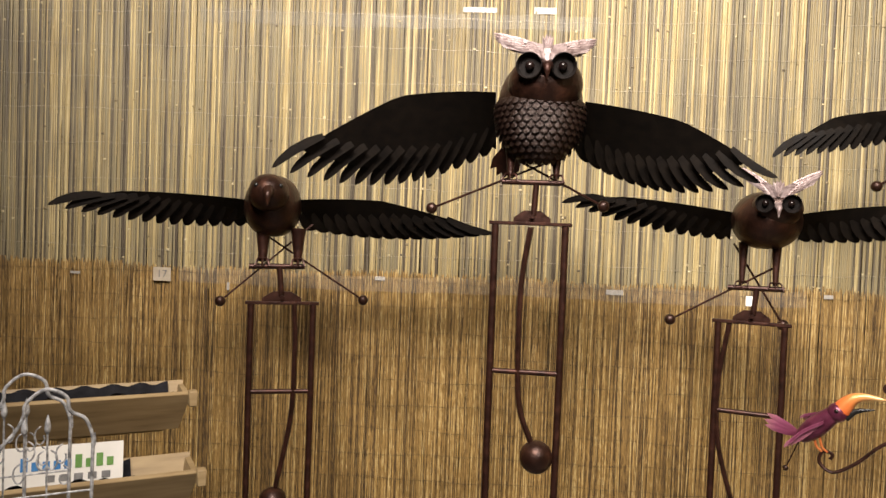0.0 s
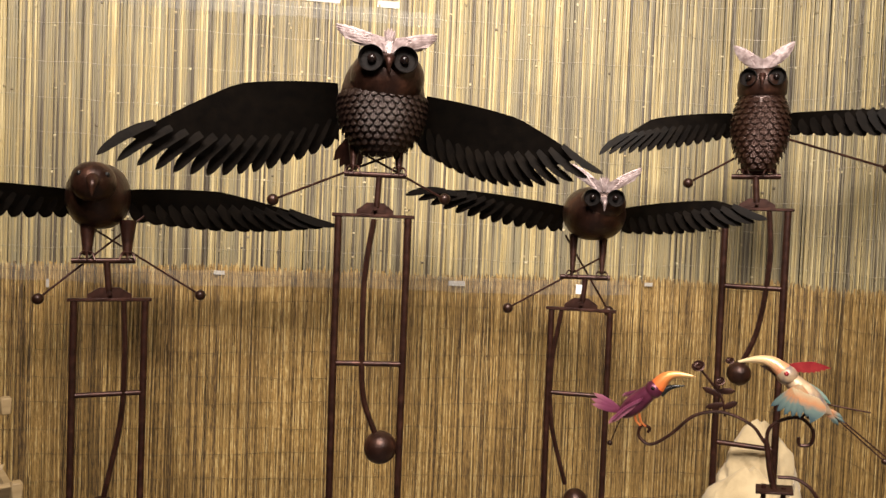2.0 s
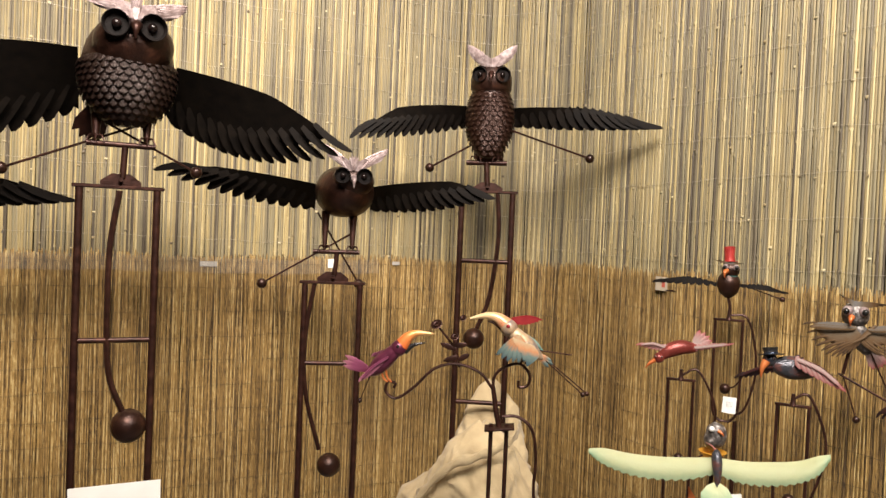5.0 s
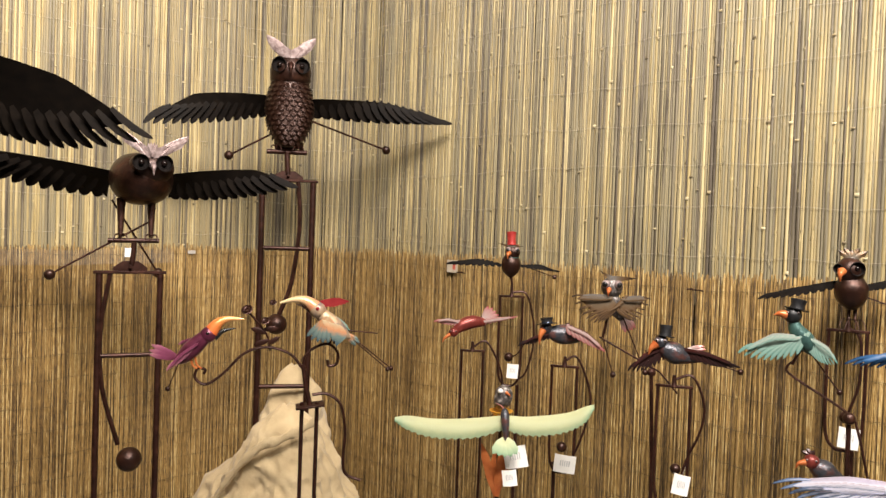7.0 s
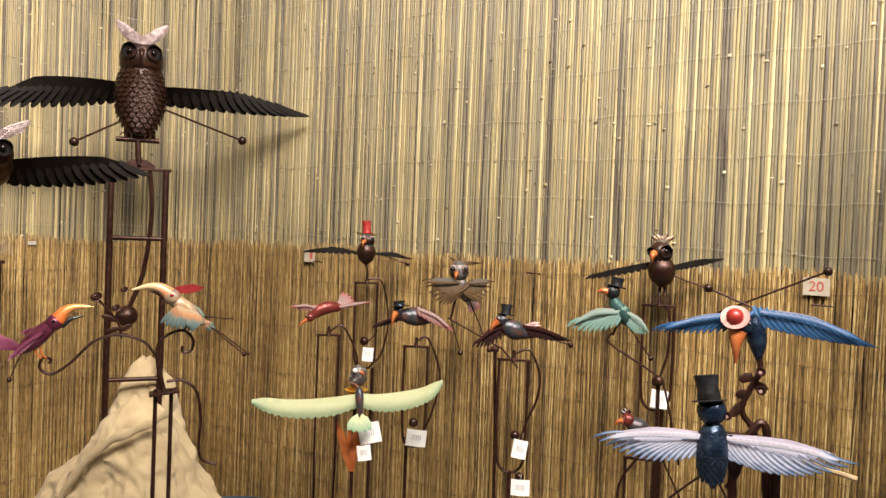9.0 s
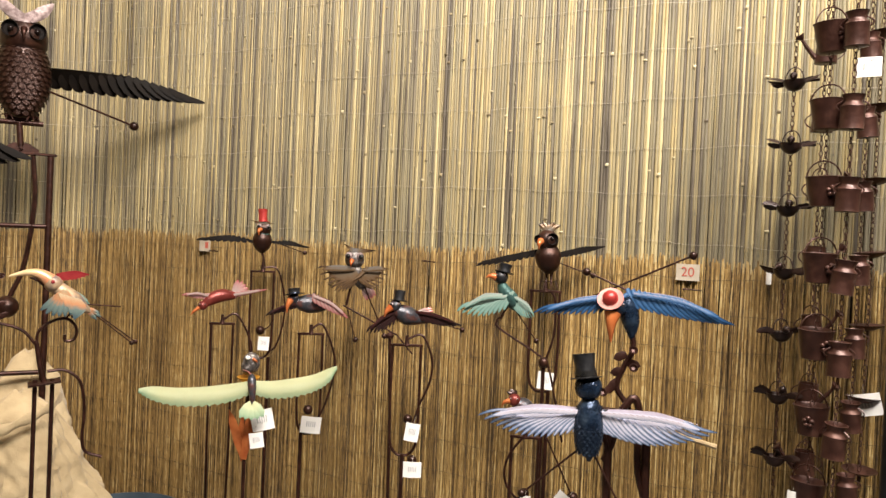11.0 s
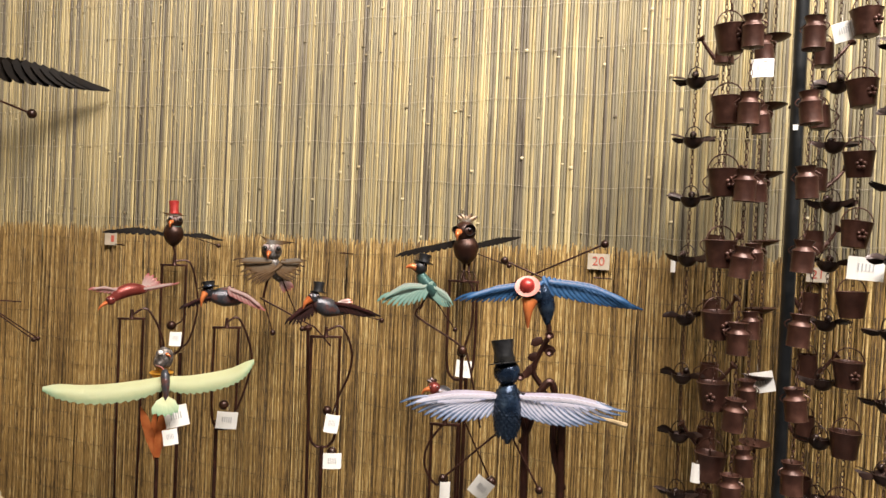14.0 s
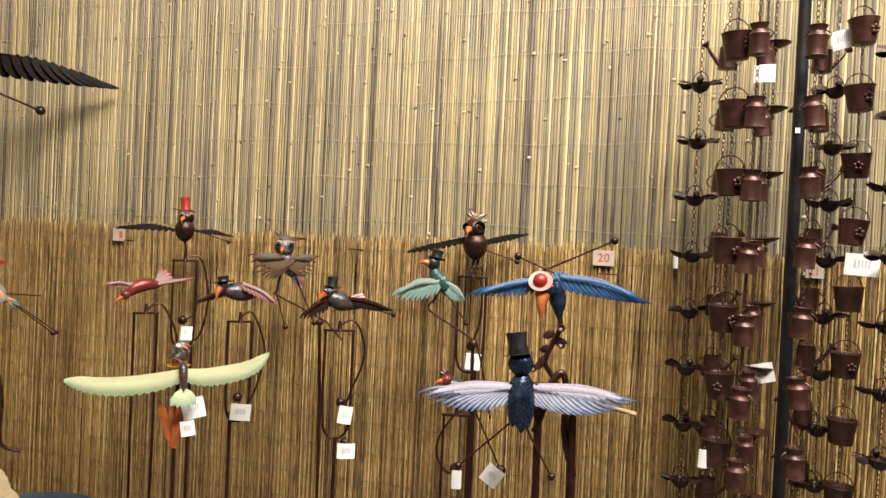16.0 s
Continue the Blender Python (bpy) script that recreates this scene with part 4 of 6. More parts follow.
def slim_stand(root, w, u_low, loop, centre, ball_r=11, post_x=0, straight=False):
    """A thin bent-wire frame with a top bar, a looped pendulum rod and its ball, on a post."""
    foot = -root.matrix_world.translation.z
    r = 0.0042
    if straight:
        for sx in (-1, 1):
            part("upright", tube(BM(), [(sx * w, 0, 0), (sx * w * 1.0, 0, u_low), (sx * w * 0.6, 0, foot)], r, 8), RUST, root)
    else:
        line = [(-w, 0, 0), (-w * 1.02, 0, u_low * 0.6), (-w * 0.9, 0, u_low * 0.9), (-w * 0.45, 0, u_low), (0.0, 0, u_low - 0.004)]
        part("upright", tube(BM(), spline(line), r, 8), RUST, root)
        part("upright", tube(BM(), spline([(-p[0], p[1], p[2]) for p in line]), r, 8), RUST, root)
        part("post", tube(BM(), [(post_x, 0, u_low), (post_x, 0, foot)], 0.006, 10), RUST, root)
    part("top_bar", box(BM(), (-w - 0.006, -0.005, -0.003), (w + 0.006, 0.005, 0.004), bevel=0.001), RUST, root)
    part("pivot", spindle(BM(), [(0.0, 0, 0.0), (0.0, 0, 0.012), (0, 0, 0.03)], [0.009, 0.006, 0.0045], 10), RUST, root)
    part("pendulum_rod", tube(BM(), spline(mm(*loop)), 0.0035, 8), RUST, root)
    part("pendulum_ball", ball(BM(), mm(centre)[0], ball_r / 1000, 18), RUSTBODY, root)
    part("foot", lathe(BM(), [(foot, 0.09), (foot + 0.004, 0.09), (foot + 0.008, 0.02)], None, 20), RUST, root)


G = "painted bird rockers"

# red bird, nose down
a = thing("bird_rocker", "small red tin bird rocker with white wings on thin stand", "bird rocker", pose(1.76, 1.359, 1.229, 0, 0, -46.8), G)
slim_stand(a, 0.034, -0.4, [(0, 0, 12), (45, 0, 30), (92, 0, -60), (92, 0, -130), (70, 0, -205), (12, 0, -222)], (3, 0, -222), 14, 0, True)
body_of(a, REDTIN, [(-66, -20, 55), (-40, -10, 78), (-5, 0, 92), (30, 10, 92), (45, 14, 98)], [9, 19, 21, 14, 5])
head_of(a, REDTIN, (-62, -22, 60), 15, eye_r=3)
part("beak", horn_beak(BM(), mm((-72, -30, 54), (-88, -36, 42), (-96, -38, 30)), 0.007), ORANGE, a)
two_wings(a, SALMON, ((-45, -15, 92), (-40, -15, 78), (-80, -30, 104), (-125, -35, 92)), ((10, 5, 92), (10, 5, 80), (70, 0, 104), (138, -8, 118)), 8, 0.2, "white and salmon wing")
part("tail", fan_tail(BM(), mm((30, 12, 96))[0], mm((45, 12, 145), (60, 12, 140), (72, 12, 130), (80, 12, 118)), 0.018), SALMON, a, "white and pink tail fan")

# brown owl with the red hat
r = thing("bird_rocker", "small brown tin owl rocker wearing a red top hat", "bird rocker", pose(1.97, 1.383, 1.392, 0, 0, -49.5), G)
slim_stand(r, 0.038, -0.30, [(0, 0, 15), (50, 0, 10), (76, 0, -80), (78, 0, -170), (50, 0, -268), (5, 0, -275)], (-2, 0, -206), 16, 0.03)
part("spring", tube(BM(), spline(mm((-2, -4, -206), (25, -4, -195), (45, -4, -165))), 0.0025, 6), RUST, r)
body_of(r, RUSTBODY, [(-6, 0, 66), (-6, 0, 85), (-6, 0, 115), (-4, 0, 140)], [8, 27, 33, 22])
head_of(r, RUSTBODY, (-2, -4, 150), 26, eye_r=10)
part("collar", lathe(BM(), [(-0.004, 0.024), (0.004, 0.024)], Matrix.Translation((-0.004, -0.002, 0.130)), 18), TEALTIN, r, "teal collar")
part("beak", horn_beak(BM(), mm((-14, -26, 148), (-18, -38, 142), (-18, -38, 128)), 0.009), ORANGE, r)
part("brow", sheet_wing(BM(), *mm((-2, -20, 176), (-2, -20, 165), (-25, -24, 176), (-52, -22, 180)), 5, 0.1, 0.1), TAWNY, r)
part("brow", sheet_wing(BM(), *mm((-2, -20, 176), (-2, -20, 165), (15, -24, 172), (32, -22, 172)), 5, 0.1, 0.1), TAWNY, r)
hat_of(r, HAT_RED, (-6, -2, 172), 15, 46, -3)
two_wings(r, DARKWING, ((-30, 5, 110), (-30, 5, 101), (-120, 0, 110), (-226, -10, 102)), ((26, 5, 110), (26, 5, 101), (90, 0, 105), (158, -10, 92)), 9, 0.1, "brown iron wing", coverts=False)
balance(r, (0.02, 0.01, 0.11), (0.142, 0.0, 0.072), 0.002, 0.008)
part("tail", spindle(BM(), mm((-6, 0, 70), (0, 0, 45), (0, 0, 20)), [0.005, 0.004, 0.006], 10), RUST, r)

# dark-hatted bird
b = thing("bird_rocker", "small grey-blue tin bird rocker in a dark felt-shaped hat", "bird rocker", pose(1.83, 1.052, 1.22, 0, 0, -53.4), G)
slim_stand(b, 0.036, -0.31, [(0, 0, 18), (36, 0, 28), (73, 0, -60), (75, 0, -130), (46, 0, -235), (6, 0, -300), (-25, 0, -285)], (0, 0, -238), 15, -0.02)
body_of(b, GREYBLUE, [(-58, -14, 104), (-35, -8, 98), (-5, 0, 95), (35, 8, 92), (60, 12, 98)], [10, 23, 30, 20, 5])
head_of(b, GREYBLUE, (-58, -16, 112), 18, eye_r=4)
part("beak", horn_beak(BM(), mm((-66, -28, 108), (-74, -36, 90), (-76, -36, 68)), 0.011), ORANGE, b)
hat_of(b, HAT_BLACK, (-56, -14, 124), 17, 18, -8, NAVY, 1.8)
two_wings(b, REDBLACK, ((-40, -16, 100), (-42, -16, 84), (-90, -30, 90), (-138, -36, 58)), ((10, -12, 122), (-5, -14, 104), (60, -26, 108), (112, -30, 58)), 8, 0.2, "red-edged black wing")
feather_wing(b, SALMON, (6, -36, 126), (-2, -36, 106), (62, -42, 106), (112, -44, 58), 8, 0.2, "white wing with salmon tip")

# spread-winged speckled owl on a balance rod
s = thing("bird_rocker", "speckled grey tin owl with spread tawny wings on a balance rod", "bird rocker", pose(1.90, 0.943, 1.357, 0, 0, -56.5), G)
body_of(s, OWLGREY, [(-8, 0, 80), (0, 0, 62), (12, 6, 40), (26, 10, 18), (36, 12, 5)], [22, 24, 22, 14, 6])
head_of(s, OWLGREY, (-4, -6, 104), 31, eye_r=13)
part("beak", horn_beak(BM(), mm((-12, -34, 100), (-14, -44, 92), (-14, -42, 80)), 0.008), ORANGE, s)
part("brow", sheet_wing(BM(), *mm((-6, -26, 138), (-8, -26, 124), (-22, -26, 144), (-40, -22, 152)), 5, 0.1, 0.1), TAWNY, s)
part("brow", sheet_wing(BM(), *mm((-6, -26, 138), (-6, -26, 120), (26, -26, 138), (62, -18, 134)), 6, 0.1, 0.1), TAWNY, s)
two_wings(s, TAWNY, ((-2, -24, 82), (4, -24, 30), (-62, -30, 84), (-118, -30, 72)), ((24, -20, 78), (26, -20, 34), (70, -26, 86), (106, -26, 78)), 11, 0.95, "grey and tawny feathered wing")
part("tail", fan_tail(BM(), mm((28, 4, 22))[0], mm((50, 4, -24), (60, 4, -18), (68, 4, -10), (40, 4, -26)), 0.02), SALMON, s, "pale tail feathers")
part("leg", tube(BM(), spline(mm((-4, -4, 36), (-14, -6, 10), (-24, -6, -42))), 0.004, 8), RUST, s)
part("perch_rod", tube(BM(), mm((-34, -4, -42), (139, 0, -132), (190, 0, -190)), 0.003, 6), RUST, s)
balance(s, (0.03, 0.0, 0.02), (0.099, 0.0, -0.136), 0.002, 0.009)
balance(s, (-0.024, 0.0, -0.045), (0.009, 0.0, -0.150), 0.002, 0.009)
part("post", tube(BM(), mm((116, 0, -134), (128, 0, -400), (142, 0, -1357)), 0.0055, 10), RUST, s)
part("post_cap", lathe(BM(), [(-0.142, 0.012), (-0.132, 0.014), (-0.124, 0.006)], Matrix.Translation((0.116, 0, 0)), 14), RUST, s)

# top-hatted black-winged bird
c = thing("bird_rocker", "small dark tin bird rocker in a black top hat", "bird rocker", pose(1.84, 0.709, 1.221, 0, 0, -60.7), G)
slim_stand(c, 0.041, -0.32, [(0, 0, 18), (45, 0, 30), (76, 0, -40), (70, 0, -110), (42, 0, -180), (20, 0, -260)], (12, 0, -216), 14, 0.0)
part("pendulum_ball", ball(BM(), (0.03, -0.005, -0.335), 0.014, 16), RUSTBODY, c)
body_of(c, GREYBLUE, [(-40, -14, 112), (-22, -8, 98), (2, 0, 86), (26, 6, 78), (60, 10, 70)], [12, 24, 28, 18, 4])
head_of(c, GREYBLUE, (-38, -16, 116), 18, eye_r=5)
part("beak", horn_beak(BM(), mm((-50, -26, 112), (-62, -32, 100), (-68, -32, 84)), 0.012), ORANGE, c)
hat_of(c, HAT_BLACK, (-28, -10, 130), 15, 30, 4)
two_wings(c, REDBLACK, ((-36, -14, 104), (-20, -14, 78), (-80, -26, 84), (-118, -30, 36)), ((14, -4, 104), (16, -4, 84), (80, -8, 98), (158, -12, 66)), 9, 0.5, "black wing with a red shoulder")
part("wing_tip", fan_tail(BM(), mm((30, -4, 100))[0], mm((70, -6, 112), (74, -6, 104), (66, -6, 96)), 0.014), SALMON, c)
balance(c, (0.03, 0.0, 0.085), (0.160, 0.0, 0.052), 0.002, 0.008)

# round-eyed brown owl with long wings
o = thing("bird_rocker", "brown tin owl rocker with long dark wings", "bird rocker", pose(2.02, 0.354, 1.398, 0, 0, -71.1), G)
slim_stand(o, 0.041, -0.29, [(0, 0, 10), (28, 0, -20), (30, 0, -120), (10, 0, -200)], (4, 0, -212), 15, 0.02)
body_of(o, RUSTBODY, [(4, 0, 52), (4, 0, 72), (2, 0, 105), (0, 0, 132)], [8, 30, 38, 26])
head_of(o, RUSTBODY, (-2, -4, 148), 33, eye_r=1)
eye_cup(o, (0.012, -0.034, 0.154), 0.017, (0.1, 0.2))
eye_cup(o, (-0.028, -0.026, 0.152), 0.012, (0.1, -0.5))
part("beak", horn_beak(BM(), mm((-20, -32, 146), (-24, -46, 138), (-24, -44, 122)), 0.011), ORANGE, o)
part("brow", fan_tail(BM(), mm((0, -10, 176))[0], mm((-30, -8, 196), (-18, -8, 202), (0, -8, 198), (16, -8, 204), (34, -8, 196)), 0.014), TAWNY, o)
two_wings(o, DARKWING, ((-30, 2, 122), (-30, 2, 104), (-100, -4, 104), (-206, -14, 64)), ((34, 2, 116), (34, 2, 100), (90, 0, 132), (165, -8, 140)), 10, 0.3, "dark brown iron wing", coverts=False)
legs(o, (0.0, 0.014), 0.07, 0.014, 0, 0.004)
balance(o, (0.02, 0.01, 0.09), (0.133, 0.0, 0.053), 0.002, 0.008)

# teal bird in a black bowler on a balance rod
t = thing("bird_rocker", "teal-winged tin bird in a black hat on a balance rod", "bird rocker", pose(1.85, 0.396, 1.329, 0, 0, -68.5), G)
body_of(t, TEALTIN, [(-24, -4, 96), (-16, -2, 76), (2, 2, 54), (18, 6, 34), (30, 8, 18)], [12, 18, 22, 16, 5])
head_of(t, HAT_BLACK, (-26, -6, 112), 20, eye_r=3)
part("beak", horn_beak(BM(), mm((-40, -14, 112), (-54, -18, 114), (-66, -20, 110)), 0.011), ORANGE, t)
hat_of(t, HAT_BLACK, (-18, -2, 124), 16, 24, 10)
two_wings(t, TEAL, ((-10, -16, 66), (0, -16, 30), (-70, -26, 66), (-140, -28, 14)), ((14, -8, 64), (8, -8, 34), (50, -14, 46), (70, -14, 10)), 10, 0.5, "pale teal feathered wing")
part("leg", tube(BM(), spline(mm((-2, 0, 36), (-14, -2, 16), (-22, -2, -4))), 0.0035, 8), RUST, t)
part("perch_rod", tube(BM(), spline(mm((-14, 0, 8), (-32, 0, -10), (-20, 0, -32), (92, 0, -100), (118, 0, -140), (160, 0, -330))), 0.003, 6), RUST, t)
part("pendulum_ball", ball(BM(), (0.100, 0.0, -0.115), 0.014, 16), RUSTBODY, t)
balance(t, (0.02, 0.0, 0.02), (0.078, 0.0, -0.058), 0.002, 0.007)
part("post", tube(BM(), mm((100, 4, -120), (104, 4, -600), (104, 4, -1329)), 0.0055, 10), RUST, t)

# little red-brown bird on a low stand
w = thing("bird_rocker", "small red-brown tin bird rocker on a low wire stand", "bird rocker", pose(1.85, 0.331, 1.011, 0, 0, -70.2), G)
slim_stand(w, 0.036, -0.4, [(0, 0, 10), (-45, 0, -60), (-50, 0, -120), (-20, 0, -165), (2, 0, -160)], (2, 0, -153), 15, 0, True)
body_of(w, GREYBLUE, [(-34, -8, 96), (-12, 0, 84), (10, 6, 72), (34, 10, 68)], [12, 25, 20, 6])
head_of(w, REDTIN, (-34, -10, 102), 17, eye_r=3)
part("beak", horn_beak(BM(), mm((-46, -18, 100), (-60, -22, 96), (-66, -22, 84)), 0.008), ORANGE, w)
part("tail", fan_tail(BM(), mm((26, 8, 72))[0], mm((80, 8, 56), (84, 8, 48), (76, 8, 44)), 0.016), REDBLACK, w)
part("crest", fan_tail(BM(), mm((-34, -10, 116))[0], mm((-56, -8, 122), (-46, -8, 130), (-30, -8, 128)), 0.01), REDBLACK, w)
part("leg", tube(BM(), mm((-8, 0, 66), (-4, 0, 28)), 0.004, 8), RUST, w)
balance(w, (0.03, 0.0, 0.06), (0.133, 0.0, -0.152), 0.0025, 0.016)

# big blue bird seen from behind, lilac wings and a stovepipe hat
p = thing("bird_rocker", "navy tin pelican rocker with lilac wings and black stovepipe hat", "bird rocker", pose(1.66, 0.081, 1.118, 0, 0, -75.7), G)
body = body_of(p, NAVY, [(-20, 0, 66), (-22, -6, 38), (-20, -6, 4), (-18, 0, -40), (-17, 4, -80)], [18, 30, 33, 24, 5], "navy scaled tin body")
scales(body, (-0.021, -0.004, 0.0), 0.031, 0.031, 0.085, -0.06, 0.05, 0.013, NAVY)
head_of(p, NAVY, (-26, -6, 94), 32, eye_r=1)
hat_of(p, HAT_BLACK, (-32, -8, 114), 24, 56, -9, BLACK, 1.55)
two_wings(p, LILAC, ((-42, -10, 44), (-42, -10, -8), (-150, -26, 46), (-278, -34, 10)), ((8, -10, 46), (8, -10, -6), (130, -26, 54), (258, -34, 26)), 16, 0.62, "lilac wing with blue feather tips")
for q in (((0, 20, -20), (-171, 10, -178)), ((-40, 20, -10), (63, 10, -188))):
    balance(p, mm(q[0])[0], mm(q[1])[0], 0.0028, 0.010)
for x in (22, 110):
    part("upright", tube(BM(), mm((x, 30, 36), (x + 6, 30, -300), (x + 10, 30, -1118)), 0.010, 10), RUST, p)
part("top_bar", box(BM(), (0.006, 0.022, 0.034), (0.126, 0.038, 0.042), bevel=0.001), RUST, p)
part("leg", tube(BM(), spline(mm((10, 20, -10), (24, 26, -60), (14, 28, -82), (34, 28, -40), (52, 30, 40))), 0.007, 8), RUST, p)
part("pendulum_rod", tube(BM(), spline(mm((52, 30, 40), (78, 34, 70), (92, 36, 30), (94, 36, -90), (120, 36, -190))), 0.009, 8), RUST, p)

# azure parrot in a red hat on a flowering iron branch
l = thing("bird_rocker", "azure-winged tin parrot in a red hat on an iron branch", "bird rocker", pose(1.72, 0.044, 1.357, 0, 0, -77.2), G)
body_of(l, NAVY, [(-6, 4, 64), (4, 6, 38), (12, 8, 4), (16, 10, -34)], [16, 22, 20, 6])
head_of(l, NAVY, (-20, -8, 40), 24, eye_r=4)
m = Matrix.Translation((-0.036, -0.030, 0.058)) @ Euler((radians(52), radians(-8), 0)).to_matrix().to_4x4()
hat = part("hat", lathe(BM(), [(-0.002, 0.018), (0.002, 0.030), (0.005, 0.0305), (0.004, 0.018)], m, 26), CORAL, l, "coral tin hat brim")
part("hat_crown", lathe(BM(), [(0.002, 0.0185), (0.014, 0.0175), (0.021, 0.013), (0.025, 0.004)], m, 22), HAT_RED, hat, "shiny red hat crown")
part("beak", horn_beak(BM(), mm((-30, -26, 26), (-32, -36, 0), (-31, -34, -40)), 0.020), ORANGE, l, "hooked orange beak")
two_wings(l, AZURE, ((-14, -4, 72), (-20, -4, 30), (-110, -16, 58), (-216, -22, 14)), ((16, -2, 80), (14, -2, 40), (122, -14, 72), (240, -20, 18)), 14, 0.15, "azure wing with a pale inner edge")
balance(l, (-0.10, 0.02, 0.05), (0.144, 0.0, 0.170), 0.0025, 0.010)
balance(l, (0.05, 0.02, 0.06), (-0.096, 0.0, 0.119), 0.0025, 0.010)
branch = part("branch", tube(BM(), spline(mm((16, 10, -20), (20, 10, -60), (2, 8, -100), (-14, 8, -150), (10, 10, -190), (40, 14, -260), (60, 20, -420), (64, 20, -900), (64, 20, -1357))), 0.0068, 8), RUST, l, "crooked iron branch")
for q, e in (((4, 6, -90), (40, 0, -96)), ((0, 6, -110), (-30, 0, -118)), ((-8, 6, -130), (-40, 0, -170)), ((6, 8, -70), (-24, 0, -84))):
    part("leaf", fan_tail(BM(), mm(q)[0], mm(e), 0.022), RUST, branch)
for q in ((22, -4, -104), (-46, -4, -168), (20, -6, -62)):
    part("flower", lathe(BM(), [(0, 0.003), (0.004, 0.008), (0.010, 0.011), (0.011, 0.0095), (0.005, 0.004)], Matrix.Translation(mm(q)[0]) @ Euler((1.0, 0.3, 0)).to_matrix().to_4x4(), 12), RUST, branch)

# hummingbird spinner over a yellow flower
g = thing("garden_spinner", "lime green tin hummingbird spinner over a yellow flower stake", "garden spinner", pose(1.62, 1.103, 1.054, 0, 0, -49.1), G)
part("flower", lathe(BM(), [(0.020, 0.010), (0.030, 0.014), (0.052, 0.034), (0.053, 0.032), (0.034, 0.010)], Matrix.Translation((-0.006, 0.02, 0)), 18), GOLD, g, "yellow tin flower cup")
for k in range(6):
    a_ = k * math.pi / 3
    part("petal", fan_tail(BM(), (-0.006 + 0.012 * math.cos(a_), 0.02 + 0.012 * math.sin(a_), 0.026), [(-0.006 + 0.055 * math.cos(a_), 0.02 + 0.055 * math.sin(a_), 0.010)], 0.026), GOLD, g)
small = part("perched_bird", spindle(BM(), mm((-12, 20, 56), (-8, 20, 72), (0, 20, 92), (-2, 16, 112), (-4, 14, 124)), [0.006, 0.022, 0.025, 0.021, 0.006]), OWLGREY, g, "small black and white speckled bird")
part("eye", ball(BM(), (-0.010, -0.004, 0.112), 0.007, 10), PAPER, small)
part("beak", horn_beak(BM(), mm((6, -2, 108), (14, -8, 104), (18, -8, 98)), 0.005), ORANGE, small)
part("wing", band_wing(BM(), mm((4, -24, 30), (-60, -28, 14), (-130, -32, 6), (-200, -34, 6), (-262, -34, 16), (-300, -34, 24)), [0.040, 0.054, 0.056, 0.052, 0.040, 0.012]), LIME, g, "pale lime wing shaded to green")
part("wing", band_wing(BM(), mm((4, -24, 30), (60, -28, 24), (120, -32, 30), (180, -34, 44), (222, -34, 66), (246, -32, 88)), [0.040, 0.052, 0.056, 0.052, 0.044, 0.014]), LIME, g, "pale lime wing with a curled green tip")
part("body", spindle(BM(), mm((4, -22, 66), (4, -32, 58), (6, -40, 40), (8, -46, 14), (9, -48, -14)), [0.005, 0.011, 0.012, 0.009, 0.005]), GREYBLUE, g, "grey-green painted body")
part("beak", horn_beak(BM(), mm((3, -24, 64), (-6, -14, 72), (-22, -4, 78)), 0.003), CORAL, g, "long thin red beak")
part("tail", fan_tail(BM(), mm((9, -48, -8))[0], mm((-26, -50, -52), (-10, -52, -57), (8, -53, -59), (26, -52, -57), (42, -50, -50)), 0.030), LIME, g, "pale lime fan tail")
for q, e in (((-12, 20, -190), (-58, 12, -40)), ((-12, 16, -190), (28, 12, -20)), ((-10, 10, -190), (4, 4, -40)), ((-12, 24, -200), (-20, 30, -60))):
    part("stake_leaf", fan_tail(BM(), mm(q)[0], mm(e), 0.026), ORANGE, g, "rust-orange tin leaf")
part("post", tube(BM(), mm((-6, 20, 26), (-10, 20, -200), (-6, 20, -1054)), 0.0055, 10), RUST, g)

# ---------------------------------------------------------------- two toucans on one scrolled stand
tou = thing("toucan_stand", "two painted tin toucans on a scrolled iron stand", "bird rocker", pose(1.281, 1.549, 1.095, 0, 0, -32.2))
for x in (-23, 20):
    part("upright", tube(BM(), mm((x, 0, 0), (x, 0, -400), (x * 1.2, 0, -1095)), 0.006, 10), RUST, tou)
part("plate", box(BM(), (-0.042, -0.03, -0.012), (0.040, 0.03, -0.006), Euler((0, -0.12, 0)).to_matrix().to_4x4(), 0.001), RUST, tou)
part("stem", tube(BM(), spline(mm((0, 0, -10), (-12, 0, 40), (-20, 0, 90), (-26, 0, 110))), 0.008, 10, 0.006), RUST, tou)
part("scroll", tube(BM(), spline(mm((-26, 0, 100), (-60, 0, 140), (-126, 0, 160), (-189, 0, 142), (-243, 0, 87), (-290, 0, 55), (-320, 0, 72), (-314, 0, 100), (-294, 0, 96), (-298, 0, 84))), 0.0042, 8), RUST, tou)
part("scroll", tube(BM(), spline(mm((-20, 0, 80), (-20, 0, 130), (6, 0, 158), (47, 0, 170), (75, 0, 144), (72, 0, 112), (49, 0, 106), (46, 0, 124))), 0.0042, 8), RUST, tou)
part("loop_rod", tube(BM(), spline(mm((6, 0, 22), (50, 4, 22), (90, 4, -12), (104, 4, -90), (101, 4, -170), (110, 4, -215), (154, 4, -236))), 0.0045, 8), RUST, tou)
stem = part("rose_stem", tube(BM(), spline(mm((-118, 4, 150), (-126, 4, 190), (-150, 4, 225), (-182, 4, 262))), 0.0035, 6), RUST, tou, "iron rose stem")
